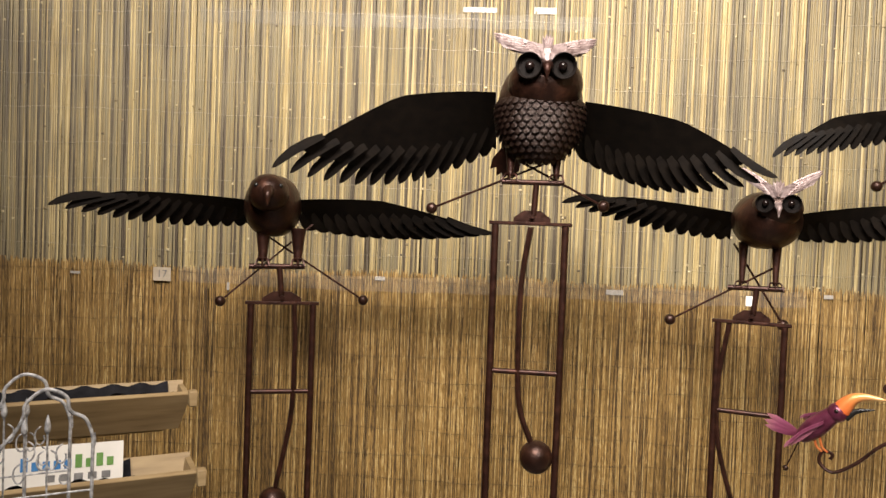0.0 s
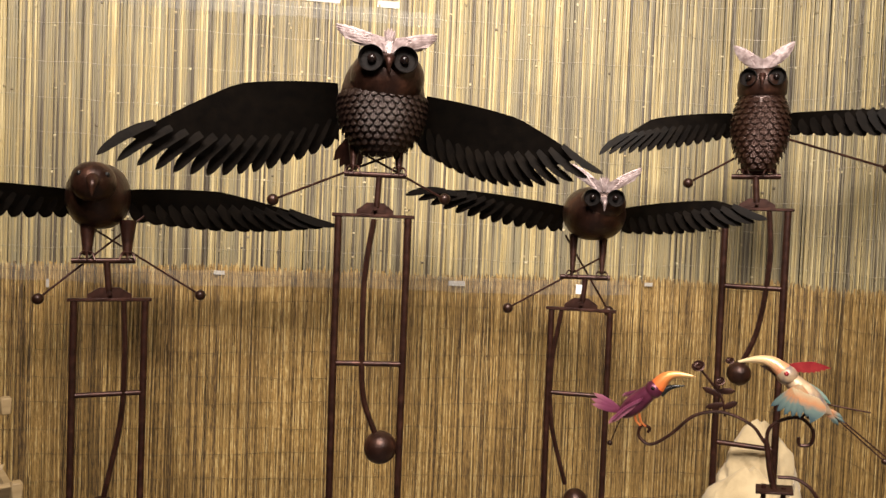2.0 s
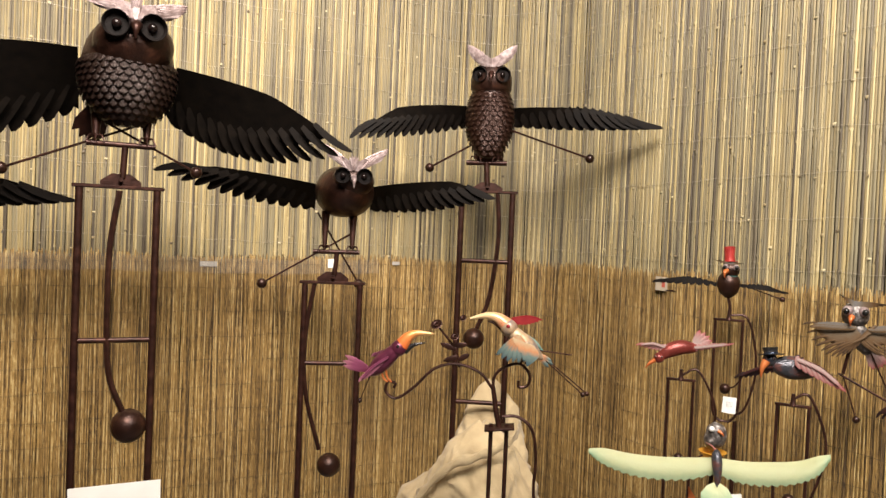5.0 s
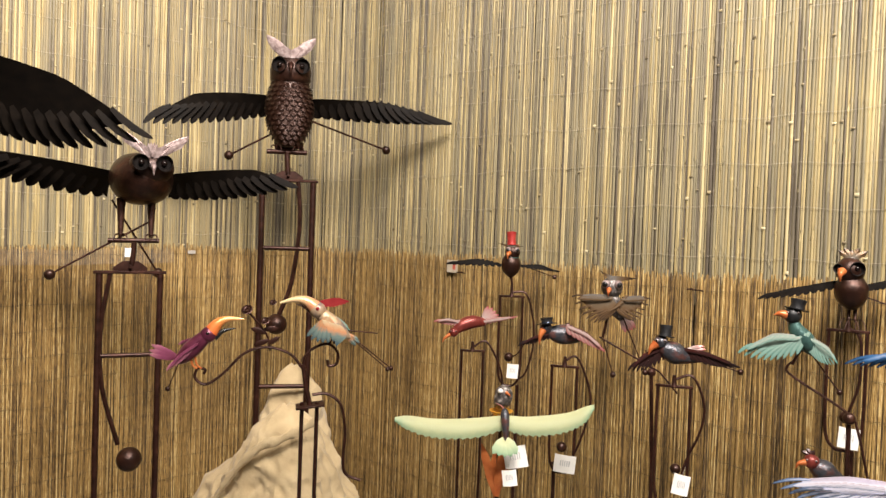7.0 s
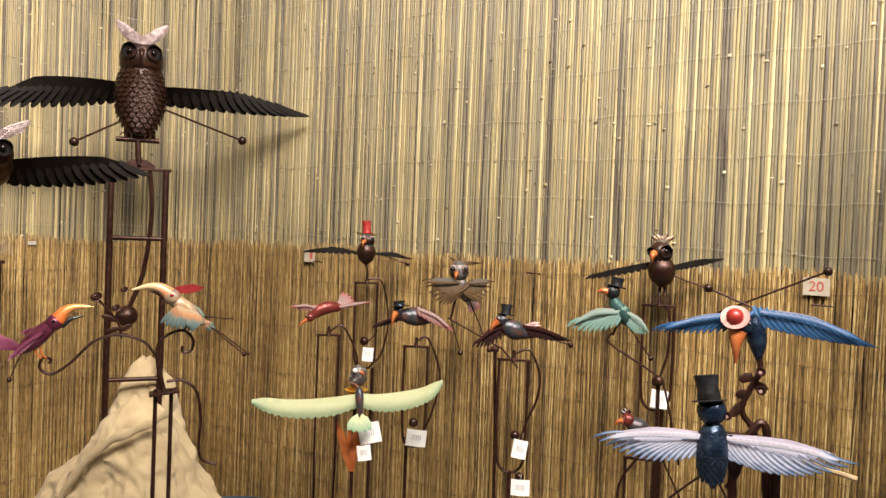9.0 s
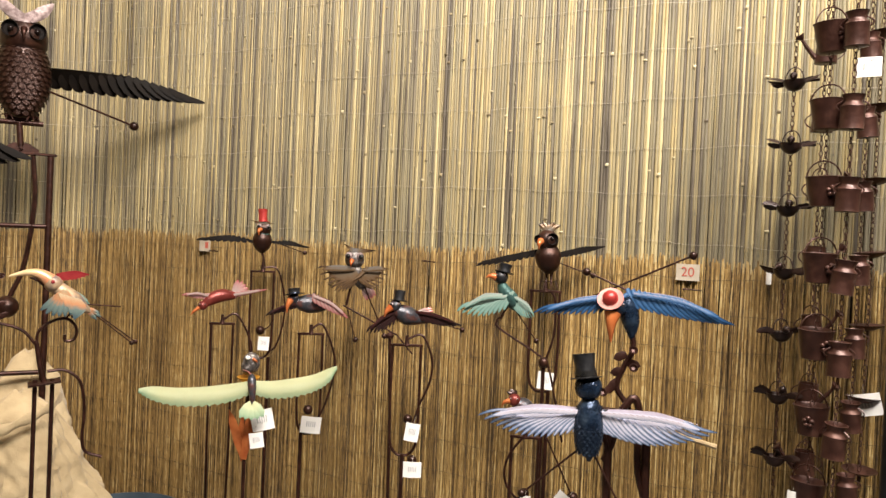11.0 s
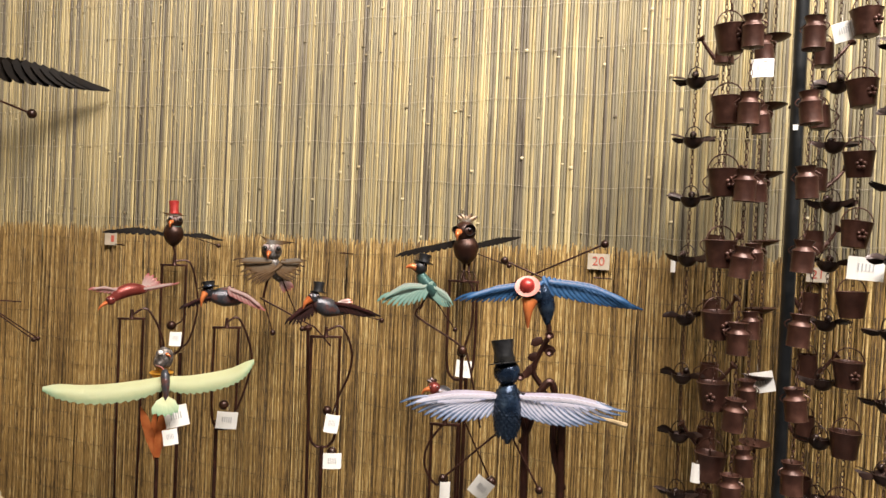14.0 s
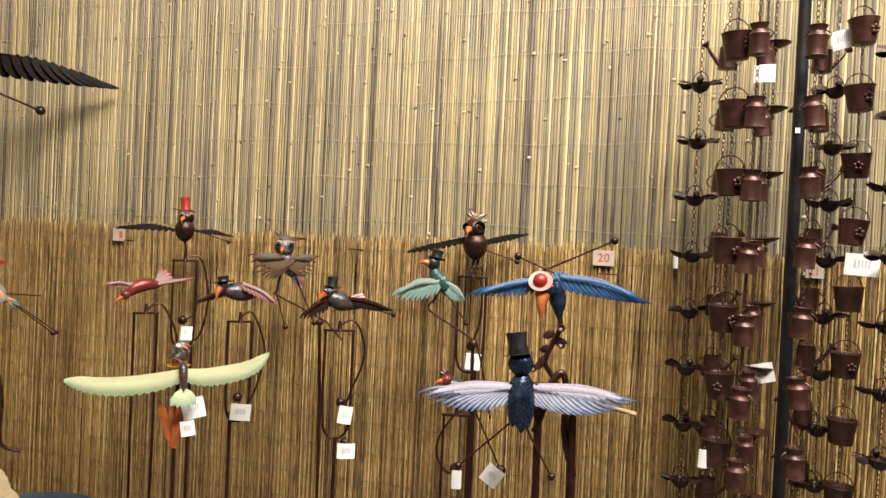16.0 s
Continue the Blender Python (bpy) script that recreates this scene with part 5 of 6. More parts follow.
for q, e in (((-122, 2, 180), (-165, 2, 165)), ((-130, 2, 200), (-175, 2, 215)), ((-136, 2, 210), (-96, 2, 215)), ((-122, 2, 170), (-90, 2, 190))):
    part("leaf", fan_tail(BM(), mm(q)[0], mm(e), 0.016), RUST, stem)
for q, k in (((-183, 0, 262), 0.8), ((-132, 0, 232), 0.6), ((-112, 0, 285), 0.5)):
    part("rose", lathe(BM(), [(0, 0.004 * k), (0.004 * k, 0.014 * k), (0.012 * k, 0.021 * k), (0.013 * k, 0.017 * k), (0.008 * k, 0.013 * k), (0.015 * k, 0.011 * k), (0.014 * k, 0.007 * k), (0.008 * k, 0.003 * k)], Matrix.Translation(mm(q)[0]) @ Euler((0.8, -0.3, 0)).to_matrix().to_4x4(), 12), RUST, stem)
plum = part("toucan_body", spindle(BM(), mm((-378, 0, 118), (-356, 0, 130), (-330, 0, 156), (-304, 0, 182), (-282, 0, 200)), [0.004, 0.019, 0.025, 0.021, 0.018]), PLUM, tou, "plum painted tin body")
part("head", ball(BM(), mm((-288, -2, 196))[0], 0.023, 18), PLUM, plum)
part("eye", ball(BM(), mm((-288, -21, 202))[0], 0.0055, 12), EYEBALL, plum)
part("upper_beak", horn_beak(BM(), mm((-280, 0, 204), (-262, 0, 228), (-236, 0, 240), (-190, 0, 240)), 0.021), BEAK, plum, "orange to yellow upper beak")
part("lower_beak", horn_beak(BM(), mm((-272, 0, 188), (-248, 0, 206), (-214, 0, 214)), 0.011), BLACK, plum, "dark lower beak")
feather_wing(tou, PINK, (-312, -24, 176), (-326, -24, 156), (-356, -28, 148), (-392, -30, 100), 9, 0.3, "pink feathered wing")
feather_wing(tou, PINK, (-306, 22, 190), (-318, 22, 176), (-350, 34, 178), (-372, 40, 160), 8, 0.3, "pink feathered wing")
part("tail", fan_tail(BM(), mm((-366, 0, 130))[0], mm((-440, 0, 168), (-446, 0, 152), (-444, 0, 138)), 0.02), PINK, plum, "pink tail feathers")
for dx in (-6, 6):
    part("leg", tube(BM(), spline(mm((-328 + dx, -4, 134), (-322 + dx, -6, 112), (-310 + dx, -4, 100))), 0.003, 6), ORANGE, plum)
balance(plum, mm((-362, 0, 124))[0], mm((-392, 0, 43))[0], 0.0015, 0.007)
blue = part("toucan_body", spindle(BM(), mm((112, 0, 188), (90, 0, 200), (62, 0, 222), (36, 0, 246), (18, 0, 262)), [0.004, 0.017, 0.026, 0.022, 0.018]), CREAM, tou, "cream and blue painted tin body")
part("head", ball(BM(), mm((14, -2, 268))[0], 0.024, 18), CREAM, blue)
part("eye", ball(BM(), mm((12, -22, 274))[0], 0.006, 12), CRIMSON, blue)
part("upper_beak", horn_beak(BM(), mm((6, 0, 276), (-20, 0, 294), (-52, 0, 298), (-94, 0, 288)), 0.021), BEAK2, blue, "cream upper beak")
part("lower_beak", horn_beak(BM(), mm((0, 0, 264), (-24, 0, 278), (-46, 0, 284)), 0.010), RUSTBODY, blue)
part("crest", sheet_wing(BM(), *mm((18, -2, 296), (30, -2, 280), (66, 0, 306), (102, 2, 296)), 7, 0.4, 0.05), CRIMSON, blue, "crimson head crest")
part("wing", sheet_wing(BM(), *mm((84, -28, 226), (22, -28, 246), (100, -34, 200), (70, -38, 172)), 4, 0.0, 0.05), SUNSET, blue)
for e in ((-18, -34, 196), (-4, -35, 186), (12, -36, 180), (28, -37, 178), (44, -37, 178), (60, -36, 182), (76, -35, 190)):
    part("wing_feather", feather(mm((42, -26, 252))[0], mm(e)[0], 0.017, (0.0, 0.9), (0.15, 1.0), 0.001), SUNSET, blue, "orange to teal feather")
feather_wing(tou, TEAL, (40, 24, 262), (60, 24, 240), (84, 34, 238), (112, 40, 204), 8, 0.2)
part("tail", fan_tail(BM(), mm((98, 0, 198))[0], mm((140, 0, 172), (136, 0, 182), (128, 0, 164)), 0.014), SUNSET, blue)
for dx in (-6, 6):
    part("leg", tube(BM(), spline(mm((66 + dx, -4, 204), (64 + dx, -4, 186), (56 + dx, -4, 172))), 0.003, 6), RUST, blue)
balance(blue, mm((98, 0, 200))[0], mm((223, 0, 95))[0], 0.002, 0.007)
balance(blue, mm((98, 10, 204))[0], mm((235, 10, 96))[0], 0.002, 0.007)
part("tail_wire", tube(BM(), mm((96, 0, 210), (190, 0, 202)), 0.002, 6), RUST, blue)

# ---------------------------------------------------------------- rain chains on a black rack
rack = thing("display_rack", "black powder-coated pole rack for hanging rain chains", "display rack", pose(1.75, -0.503, 0))
part("pole", tube(BM(), [(0, 0, 0.012), (0, 0, 2.46)], 0.0145, 14), POLE, rack)
part("base_plate", lathe(BM(), [(0, 0.22), (0.008, 0.22), (0.012, 0.03)], None, 28), POLE, rack)
part("hub", lathe(BM(), [(2.43, 0.03), (2.45, 0.045), (2.48, 0.03)], None, 18), POLE, rack)
part("sticker", box(BM(), (-0.0165, -0.002, 1.795), (-0.0150, 0.008, 1.807)), PAPER, rack, "small white sticker", False)


def ring_link(bm, z, turn):
    """One oval link of chain, 13 mm high."""
    pts = []
    for k in range(8):
        q = 2 * math.pi * k / 8
        pts.append(Vector((0.0042 * math.cos(q) * math.cos(turn), 0.0042 * math.cos(q) * math.sin(turn), z + 0.0075 * math.sin(q))))
    side = Vector((-math.sin(turn), math.cos(turn), 0)) * 0.0011
    rows = []
    for k, q in enumerate(pts):
        o = (q - Vector((0, 0, z))).normalized() * 0.0011
        rows.append([bm.verts.new(q + o), bm.verts.new(q + side), bm.verts.new(q - o), bm.verts.new(q - side)])
    for k in range(8):
        n = (k + 1) % 8
        for j in range(4):
            bm.faces.new((rows[k][j], rows[n][j], rows[n][(j + 1) % 4], rows[k][(j + 1) % 4]))


def arc(r, z, lift, n=10):
    return [Vector((r * math.cos(math.pi * k / n), 0, z + lift * math.sin(math.pi * k / n))) for k in range(n + 1)]


def cup_bird(chain, m):
    cup = part("cup", lathe(BM(), [(-0.026, 0.006), (-0.022, 0.015), (-0.010, 0.024), (0.0, 0.026), (0.0, 0.0235), (-0.008, 0.021), (-0.020, 0.012)], m, 16), BIRDTIN, chain, "bird-shaped dark tin cup")
    for sx in (-1, 1):
        root = Vector((sx * 0.016, 0, -0.004))
        for y, dx, dz in ((-0.014, 0.040, 0.010), (0.0, 0.044, 0.006), (0.014, 0.038, 0.002)):
            a, b = m @ (root + Vector((0, y * 0.4, 0))), m @ (root + Vector((sx * dx, y, dz)))
            part("wing_feather", feather(a, b, 0.014, (0, 1), (0, 1), 0.002, sx * 0.005), BIRDTIN, cup)
    part("head", ball(BM(), m @ Vector((0.0, -0.026, 0.006)), 0.009, 12), BIRDTIN, cup)
    part("beak", horn_beak(BM(), [m @ Vector((0, -0.033, 0.006)), m @ Vector((0, -0.040, 0.004)), m @ Vector((0, -0.046, -0.001))], 0.0035), BIRDTIN, cup)
    part("handle", tube(BM(), [m @ q for q in arc(0.020, 0.0, 0.030)], 0.0014, 6), BIRDTIN, cup)


def cup_bucket(chain, m):
    cup = part("bucket", lathe(BM(), [(-0.030, 0.024), (-0.029, 0.026), (0.026, 0.0335), (0.030, 0.0355), (0.031, 0.034), (0.026, 0.031), (-0.026, 0.022)], m, 20), COPPER, chain, "copper-brown tin bucket")
    part("handle", tube(BM(), [m @ q for q in arc(0.033, 0.026, 0.036)], 0.0016, 6), COPPER, cup)
    bm = BM()
    for k in range(5):
        q = 2 * math.pi * k / 5 + 0.3
        ball(bm, m @ Vector((0.008 + 0.0075 * math.cos(q), -0.0295, 0.0075 * math.sin(q))), 0.0052, 8)
    part("flower_emboss", bm, COPPER, cup)


def cup_milk(chain, m):
    cup = part("milk_can", lathe(BM(), [(-0.034, 0.0215), (-0.0335, 0.0228), (-0.031, 0.0222), (0.008, 0.0222), (0.010, 0.0230), (0.012, 0.0222), (0.017, 0.0165), (0.022, 0.0158), (0.032, 0.0205), (0.0335, 0.0215), (0.034, 0.020), (0.024, 0.0145), (0.01, 0.014)], m, 20), COPPER, chain, "copper-brown tin milk can")
    for sx in (-1, 1):
        part("handle", tube(BM(), [m @ Vector((sx * (0.0165 + 0.013 * math.sin(math.pi * k / 6)), 0, 0.022 - 0.022 * k / 6)) for k in range(7)], 0.0015, 6), COPPER, cup)


def cup_watering(chain, m):
    cup = part("watering_can", lathe(BM(), [(-0.028, 0.023), (-0.027, 0.0245), (0.024, 0.0215), (0.027, 0.0225), (0.027, 0.0205), (-0.02, 0.02)], m, 18), COPPER, chain, "copper-brown tin watering can")
    part("spout", tube(BM(), [m @ Vector((0.022, 0, -0.016)), m @ Vector((0.044, 0, 0.010)), m @ Vector((0.056, 0, 0.028))], 0.006, 8, 0.0035), COPPER, cup)
    tip = m @ Matrix.Translation((0.058, 0, 0.031)) @ Euler((0, 0.75, 0)).to_matrix().to_4x4()
    part("rose", lathe(BM(), [(-0.006, 0.003), (0.004, 0.011), (0.007, 0.0115)], tip, 12), COPPER, cup)
    part("handle", tube(BM(), [m @ Vector((-0.020 - 0.020 * math.sin(math.pi * k / 8), 0, 0.020 - 0.040 * k / 8)) for k in range(9)], 0.0016, 6), COPPER, cup)
    part("top_handle", tube(BM(), [m @ q for q in arc(0.019, 0.024, 0.026)], 0.0014, 6), COPPER, cup)


def cup_dish(chain, m):
    cup = part("dish", lathe(BM(), [(-0.010, 0.008), (-0.006, 0.020), (0.002, 0.036), (0.004, 0.038), (0.003, 0.034), (-0.004, 0.016)], m, 20), COPPER, chain, "shallow copper-brown dish")
    part("stem", tube(BM(), [m @ Vector((0, 0, -0.010)), m @ Vector((0, 0, -0.030))], 0.004, 8, 0.002), COPPER, cup)


CUPS = {"bird": cup_bird, "bucket": cup_bucket, "milk": cup_milk, "watering": cup_watering, "dish": cup_dish}
WORDS = {"bird": "bird cups", "bucket": "flower buckets", "milk": "small milk cans", "watering": "watering cans", "dish": "shallow dishes"}
turns = random.Random(11)


def rain_chain(kind, x, y, first, pitch, count):
    top = 2.17
    chain = thing("rain_chain", "copper-brown rain chain hung with " + WORDS[kind], "rain chain", pose(x, y, 0), "rain chains")
    bm = BM()
    z = top
    k = 0
    while z > first - pitch * count:
        ring_link(bm, z, (k % 2) * math.pi / 2 + 0.4)
        z -= 0.0118
        k += 1
    part("chain", bm, COPPER, chain, kind="stuff")
    part("hook", tube(BM(), spline([(0, 0, top + 0.005), (0.006, 0, top + 0.018), (0, 0, top + 0.032), (-0.008, 0, top + 0.024)]), 0.0018, 6), POLE, chain)
    for k in range(count):
        turn = turns.uniform(-0.5, 0.5) + (math.pi if turns.random() < 0.35 else 0)
        m = pose(0, 0, first - pitch * k) @ Euler((turns.gauss(0, 0.04), turns.gauss(0, 0.05), -math.pi / 2 + turn)).to_matrix().to_4x4()
        CUPS[kind](chain, m)
    end = Vector((x, y, top + 0.033)) - Vector((1.75, -0.503, 0))
    part("arm", tube(BM(), spline([(0, 0, 2.45), (end.x * 0.5, end.y * 0.5, 2.36), (end.x, end.y, end.z), (end.x * 1.06, end.y * 1.06, end.z - 0.012)]), 0.0055, 8), POLE, rack)


# ---------------------------------------------------------------- cards, labels and tape


def price_tag(x, y, z, turn, tilt, w, h):
    tag = thing("price_tag", "white card price tag hanging on the iron", "price tag", pose(x, y, z, 0, tilt, turn), "price tags")
    bm = BM()
    cols = [[bm.verts.new((w * (i / 4 - 0.5), -0.004 * math.sin(math.pi * i / 4) + d, h * s)) for i in range(5)] for d, s in ((0, -0.5), (0, 0.5), (0.0008, 0.5), (0.0008, -0.5))]
    for j in range(4):
        for i in range(4):
            bm.faces.new((cols[j][i], cols[j][i + 1], cols[(j + 1) % 4][i + 1], cols[(j + 1) % 4][i]))
    card = part("card", bm, PAPER, tag)
    part("string", tube(BM(), [(0, 0.001, h * 0.5), (0.003, 0.004, h * 0.5 + 0.02)], 0.0006, 4), WIRE, tag)
    if w > 0.03:
        for k in range(5):
            part("print_bar", box(BM(), (w * (-0.22 + 0.1 * k), -0.0052, -h * 0.1), (w * (-0.22 + 0.1 * k + 0.045), -0.0045, h * 0.22)), FAINT, card, "", False)


def wall_label(words, x, y, z, turn, w, h):
    lab = thing("wall_label", "white paper stand number label on the reeds", "label", pose(x, y, z, 0, 0, turn), "wall labels")
    sheet = part("paper", box(BM(), (-w / 2, -0.001, -h / 2), (w / 2, 0, h / 2)), LABEL, lab, "", False)
    if words:
        cu = bpy.data.curves.new("number", "FONT")
        cu.body, cu.size, cu.align_x, cu.align_y, cu.extrude = words, h * 0.8, "CENTER", "CENTER", 0.0003
        cu.materials.append(REDINK if words != "17" else INK)
        num = new("number", cu)
        num.parent = sheet
        num.matrix_basis = pose(0, -0.002, 0, 90, 0, 0)
    else:
        part("print_bar", box(BM(), (w * 0.05, -0.002, -h * 0.25), (w * 0.3, -0.001, h * 0.25)), REDINK, sheet, "", False)


def tape(x, y, z, w, h):
    strip = tagged(part("tape_strip", box(BM(), (x - w / 2, y - 0.0004, z - h / 2), (x + w / 2, y, z + h / 2)), TAPE, smooth=False), "strip of pale tape stuck on the screen", "tape", "tape strips")


rain_chain("bird", 1.92, -0.280, 1.955, 0.1500, 9)
rain_chain("bucket", 1.66, -0.358, 1.981, 0.1550, 8)
rain_chain("watering", 1.93, -0.344, 2.020, 0.1620, 8)
rain_chain("milk", 1.62, -0.401, 1.985, 0.1612, 8)
rain_chain("dish", 1.95, -0.459, 2.056, 0.1687, 8)
rain_chain("milk", 1.9, -0.434, 2.013, 0.1672, 8)
rain_chain("milk", 1.64, -0.519, 1.980, 0.1537, 8)
rain_chain("watering", 1.93, -0.567, 2.004, 0.1498, 8)
rain_chain("bird", 1.9, -0.597, 1.930, 0.1403, 8)
rain_chain("bucket", 1.85, -0.643, 2.053, 0.1600, 8)
rain_chain("bird", 1.78, -0.712, 1.992, 0.1560, 8)
price_tag(1.96, 1.358, 1.143, -50, 3, 0.038, 0.048)
price_tag(1.638, 1.068, 0.985, -54, -12, 0.064, 0.061)
price_tag(1.82, 1.031, 0.939, -54, 5, 0.062, 0.052)
price_tag(1.62, 1.071, 0.929, -50, -8, 0.040, 0.045)
price_tag(1.83, 0.673, 0.973, -61, 8, 0.041, 0.053)
price_tag(1.8, 0.65, 0.876, -62, 0, 0.052, 0.045)
price_tag(1.99, 0.332, 1.144, -71, 4, 0.045, 0.050)
price_tag(1.83, 0.213, 0.861, -73, 35, 0.053, 0.053)
price_tag(1.84, 0.319, 0.831, -70, 0, 0.028, 0.053)
price_tag(1.88, -0.432, 1.967, -92, 0, 0.050, 0.044)
price_tag(1.88, -0.603, 2.044, -97, -12, 0.047, 0.046)
price_tag(1.83, -0.664, 1.497, -99, 3, 0.073, 0.052)
price_tag(1.94, -0.464, 1.201, -93, -14, 0.066, 0.051)
price_tag(1.64, -0.331, 1.039, -89, 3, 0.020, 0.042)
price_tag(2.09, -0.235, 1.48, -87, 0, 0.013, 0.045)
wall_label("17", -1.067, 2.838, 1.453, 0, 0.072, 0.054)
wall_label("", 2.108, 1.806, 1.468, -90, 0.058, 0.049)
wall_label("20", 2.108, -0.027, 1.476, -90, 0.063, 0.046)
wall_label("21", 2.108, -0.598, 1.471, -90, 0.054, 0.039)
tape(-0.193, 2.8435, 1.471, 0.040, 0.015)
tape(0.723, 2.8435, 1.455, 0.066, 0.020)
tape(1.532, 2.8435, 1.472, 0.035, 0.015)
tape(0.159, 2.8655, 2.534, 0.132, 0.020)
tape(0.412, 2.8655, 2.536, 0.087, 0.026)
tape(-1.426, 2.8435, 1.445, 0.041, 0.011)
tape(-0.8, 2.8435, 1.415, 0.011, 0.031)



def film(x0, x1, y, z, h):
    """A long strip of clear film over the screen, its edges a little wavy."""
    bm = BM()
    rows = []
    for k in range(61):
        x = x0 + (x1 - x0) * k / 60
        dz = 0.004 * math.sin(x * 5) + 0.002 * math.sin(x * 23)
        rows.append([bm.verts.new((x, y + d + 0.0012 * math.sin(x * 31), z + dz + e * h / 2)) for d, e in ((0, -1), (0, 1), (0.0003, 1), (0.0003, -1))])
    for a_, b_ in zip(rows, rows[1:]):
        for k in range(4):
            bm.faces.new((a_[k], a_[(k + 1) % 4], b_[(k + 1) % 4], b_[k]))
    bm.faces.new(rows[0])
    bm.faces.new(rows[-1][::-1])
    tagged(part("film_strip", bm, FILM), "long strip of clear film across the screen", "film strip", "film strips")


film(-0.95, 0.62, 2.862, 2.485, 0.055)
film(-1.0, 1.45, 2.839, 1.452, 0.060)

# a wooden stick and nails on the east screen
tagged(part("bamboo_stick", tube(BM(), [(1.705, -0.035, 1.128), (1.70, -0.175, 1.108)], 0.006, 8), PINE), "pale thin wooden stick tied to a stand", "stick")
for q in ((2.098, 0.81, 1.461), (2.098, 1.76, 1.448), (2.098, -0.02, 1.43)):
    tagged(part("nail", tube(BM(), [(q[0] + 0.02, q[1], q[2]), (q[0] - 0.012, q[1], q[2]), (q[0] - 0.014, q[1] - 0.05, q[2] - 0.001)], 0.0022, 6), RUST), "bent rusty nail in the reeds", "nail", "nails")

# ---------------------------------------------------------------- the burlap heap at the foot of the tall owl


def drape(name, label, apex, z_top, spread, squash, folds, phase, at, crumple):
    """A cloth hung over a point: long folds run down from the top, with finer creases across them."""
    bm = BM()
    rows, cols = 90, 170
    grid = []
    for i in range(rows + 1):
        v = i / rows
        line = []
        for k in range(cols):
            a = 2 * math.pi * k / cols
            rad = (apex + spread * (0.75 * v + 0.25 * v * v)) * math.sqrt(min(1.0, 0.02 + v / 0.10))
            # long folds, sharp on the crest and wide in the trough
            bend = a + 0.35 * math.sin(2 * a + phase) + 0.25 * v
            f = abs(math.sin(bend * folds / 2 + phase)) ** 0.7 - 0.6
            f += 0.35 * (abs(math.sin(bend * folds * 0.85 + 2.1 * phase + v)) - 0.6)
            rad *= 1 + 0.26 * f * min(1, 0.25 + v * 1.6)
            q = Vector((math.cos(a) * rad, math.sin(a) * rad * squash, z_top * (1 - v)))
            big = noise.noise(q * 5.0 + Vector((phase, 1, 7)))
            cross = 1 - abs(noise.noise(Vector((q.x * 11 + q.z * 4, q.y * 11, q.z * 6 - q.x * 4)) + Vector((4, phase, 2)))) * 2
            fine = 1 - abs(noise.noise(Vector((q.x * 28 + q.z * 11, q.y * 28, q.z * 17 - q.x * 9)) + Vector((9, 3, phase)))) * 2
            lift = 0.022 * big + crumple * (0.024 * max(cross, -0.2) + 0.011 * max(fine, -0.2))
            way = Vector((math.cos(a), math.sin(a), 0.25))
            q += way * lift * min(1, 0.2 + v * 3)
            q.z += 0.008 * math.sin(a * 2 + phase) * (1 - v)
            q.z = max(q.z, 0.004)
            line.append(bm.verts.new(q))
        grid.append(line)
    for i in range(rows):
        for k in range(cols):
            bm.faces.new((grid[i][k], grid[i][(k + 1) % cols], grid[i + 1][(k + 1) % cols], grid[i + 1][k]))
    bm.faces.new(grid[0][::-1])
    ob = part(name, bm, BURLAP)
    ob.matrix_world = at
    return tagged(ob, label, "burlap", "burlap cloths")


def collar(at):
    """A rolled edge of cloth laid slantwise round the heap."""
    bm = BM()
    line = spline(mm((-250, -90, 610), (-196, -120, 700), (-110, -150, 800), (-20, -165, 842), (70, -150, 880), (120, -100, 905), (130, -20, 915)), 8)
    rows = []
    for i, q in enumerate(line):
        u = i / (len(line) - 1)
        row = []
        for k in range(10):
            a = 2 * math.pi * k / 10
            r = 0.021 * (1 - 0.35 * u) * (1 + 0.25 * math.sin(i * 0.9 + k))
            row.append(bm.verts.new(q + Vector((0.3 * r * math.cos(a), 0.55 * r * math.cos(a), r * math.sin(a)))))
        rows.append(row)
    for a_, b_ in zip(rows, rows[1:]):
        for k in range(10):
            bm.faces.new((a_[k], a_[(k + 1) % 10], b_[(k + 1) % 10], b_[k]))
    bm.faces.new(rows[0])
    bm.faces.new(rows[-1][::-1])
    ob = part("burlap_roll", bm, BURLAP)
    ob.matrix_world = at
    tagged(ob, "rolled edge of tan burlap round the heap", "burlap", "burlap cloths")


drape("burlap_cloth", "tan burlap cloth heaped round the stand's foot", 0.075, 0.925, 0.46, 0.8, 7, 0.7, pose(1.60, 2.16, 0, 0, 0, -30), 1.0)
drape("burlap_cloth", "tan burlap cloth peaked behind the heap", 0.075, 1.03, 0.26, 0.6, 6, 2.3, pose(1.755, 2.35, 0, 0, 0, -30), 0.8)
drape("burlap_cloth", "shaded tan burlap cloth slumped beside the heap", 0.10, 0.70, 0.30, 0.8, 5, 4.1, pose(1.50, 2.31, 0, 0, 0, -30), 1.0)
collar(pose(1.60, 2.16, 0, 0, 0, -30))
tagged(part("plastic_tray", lathe(BM(), [(0.0, 0.20), (0.42, 0.235), (0.455, 0.245), (0.458, 0.235), (0.42, 0.225), (0.02, 0.19)], pose(1.84, 1.92, 0), 30), SLATE), "blue-grey plastic tub on the floor", "tub")

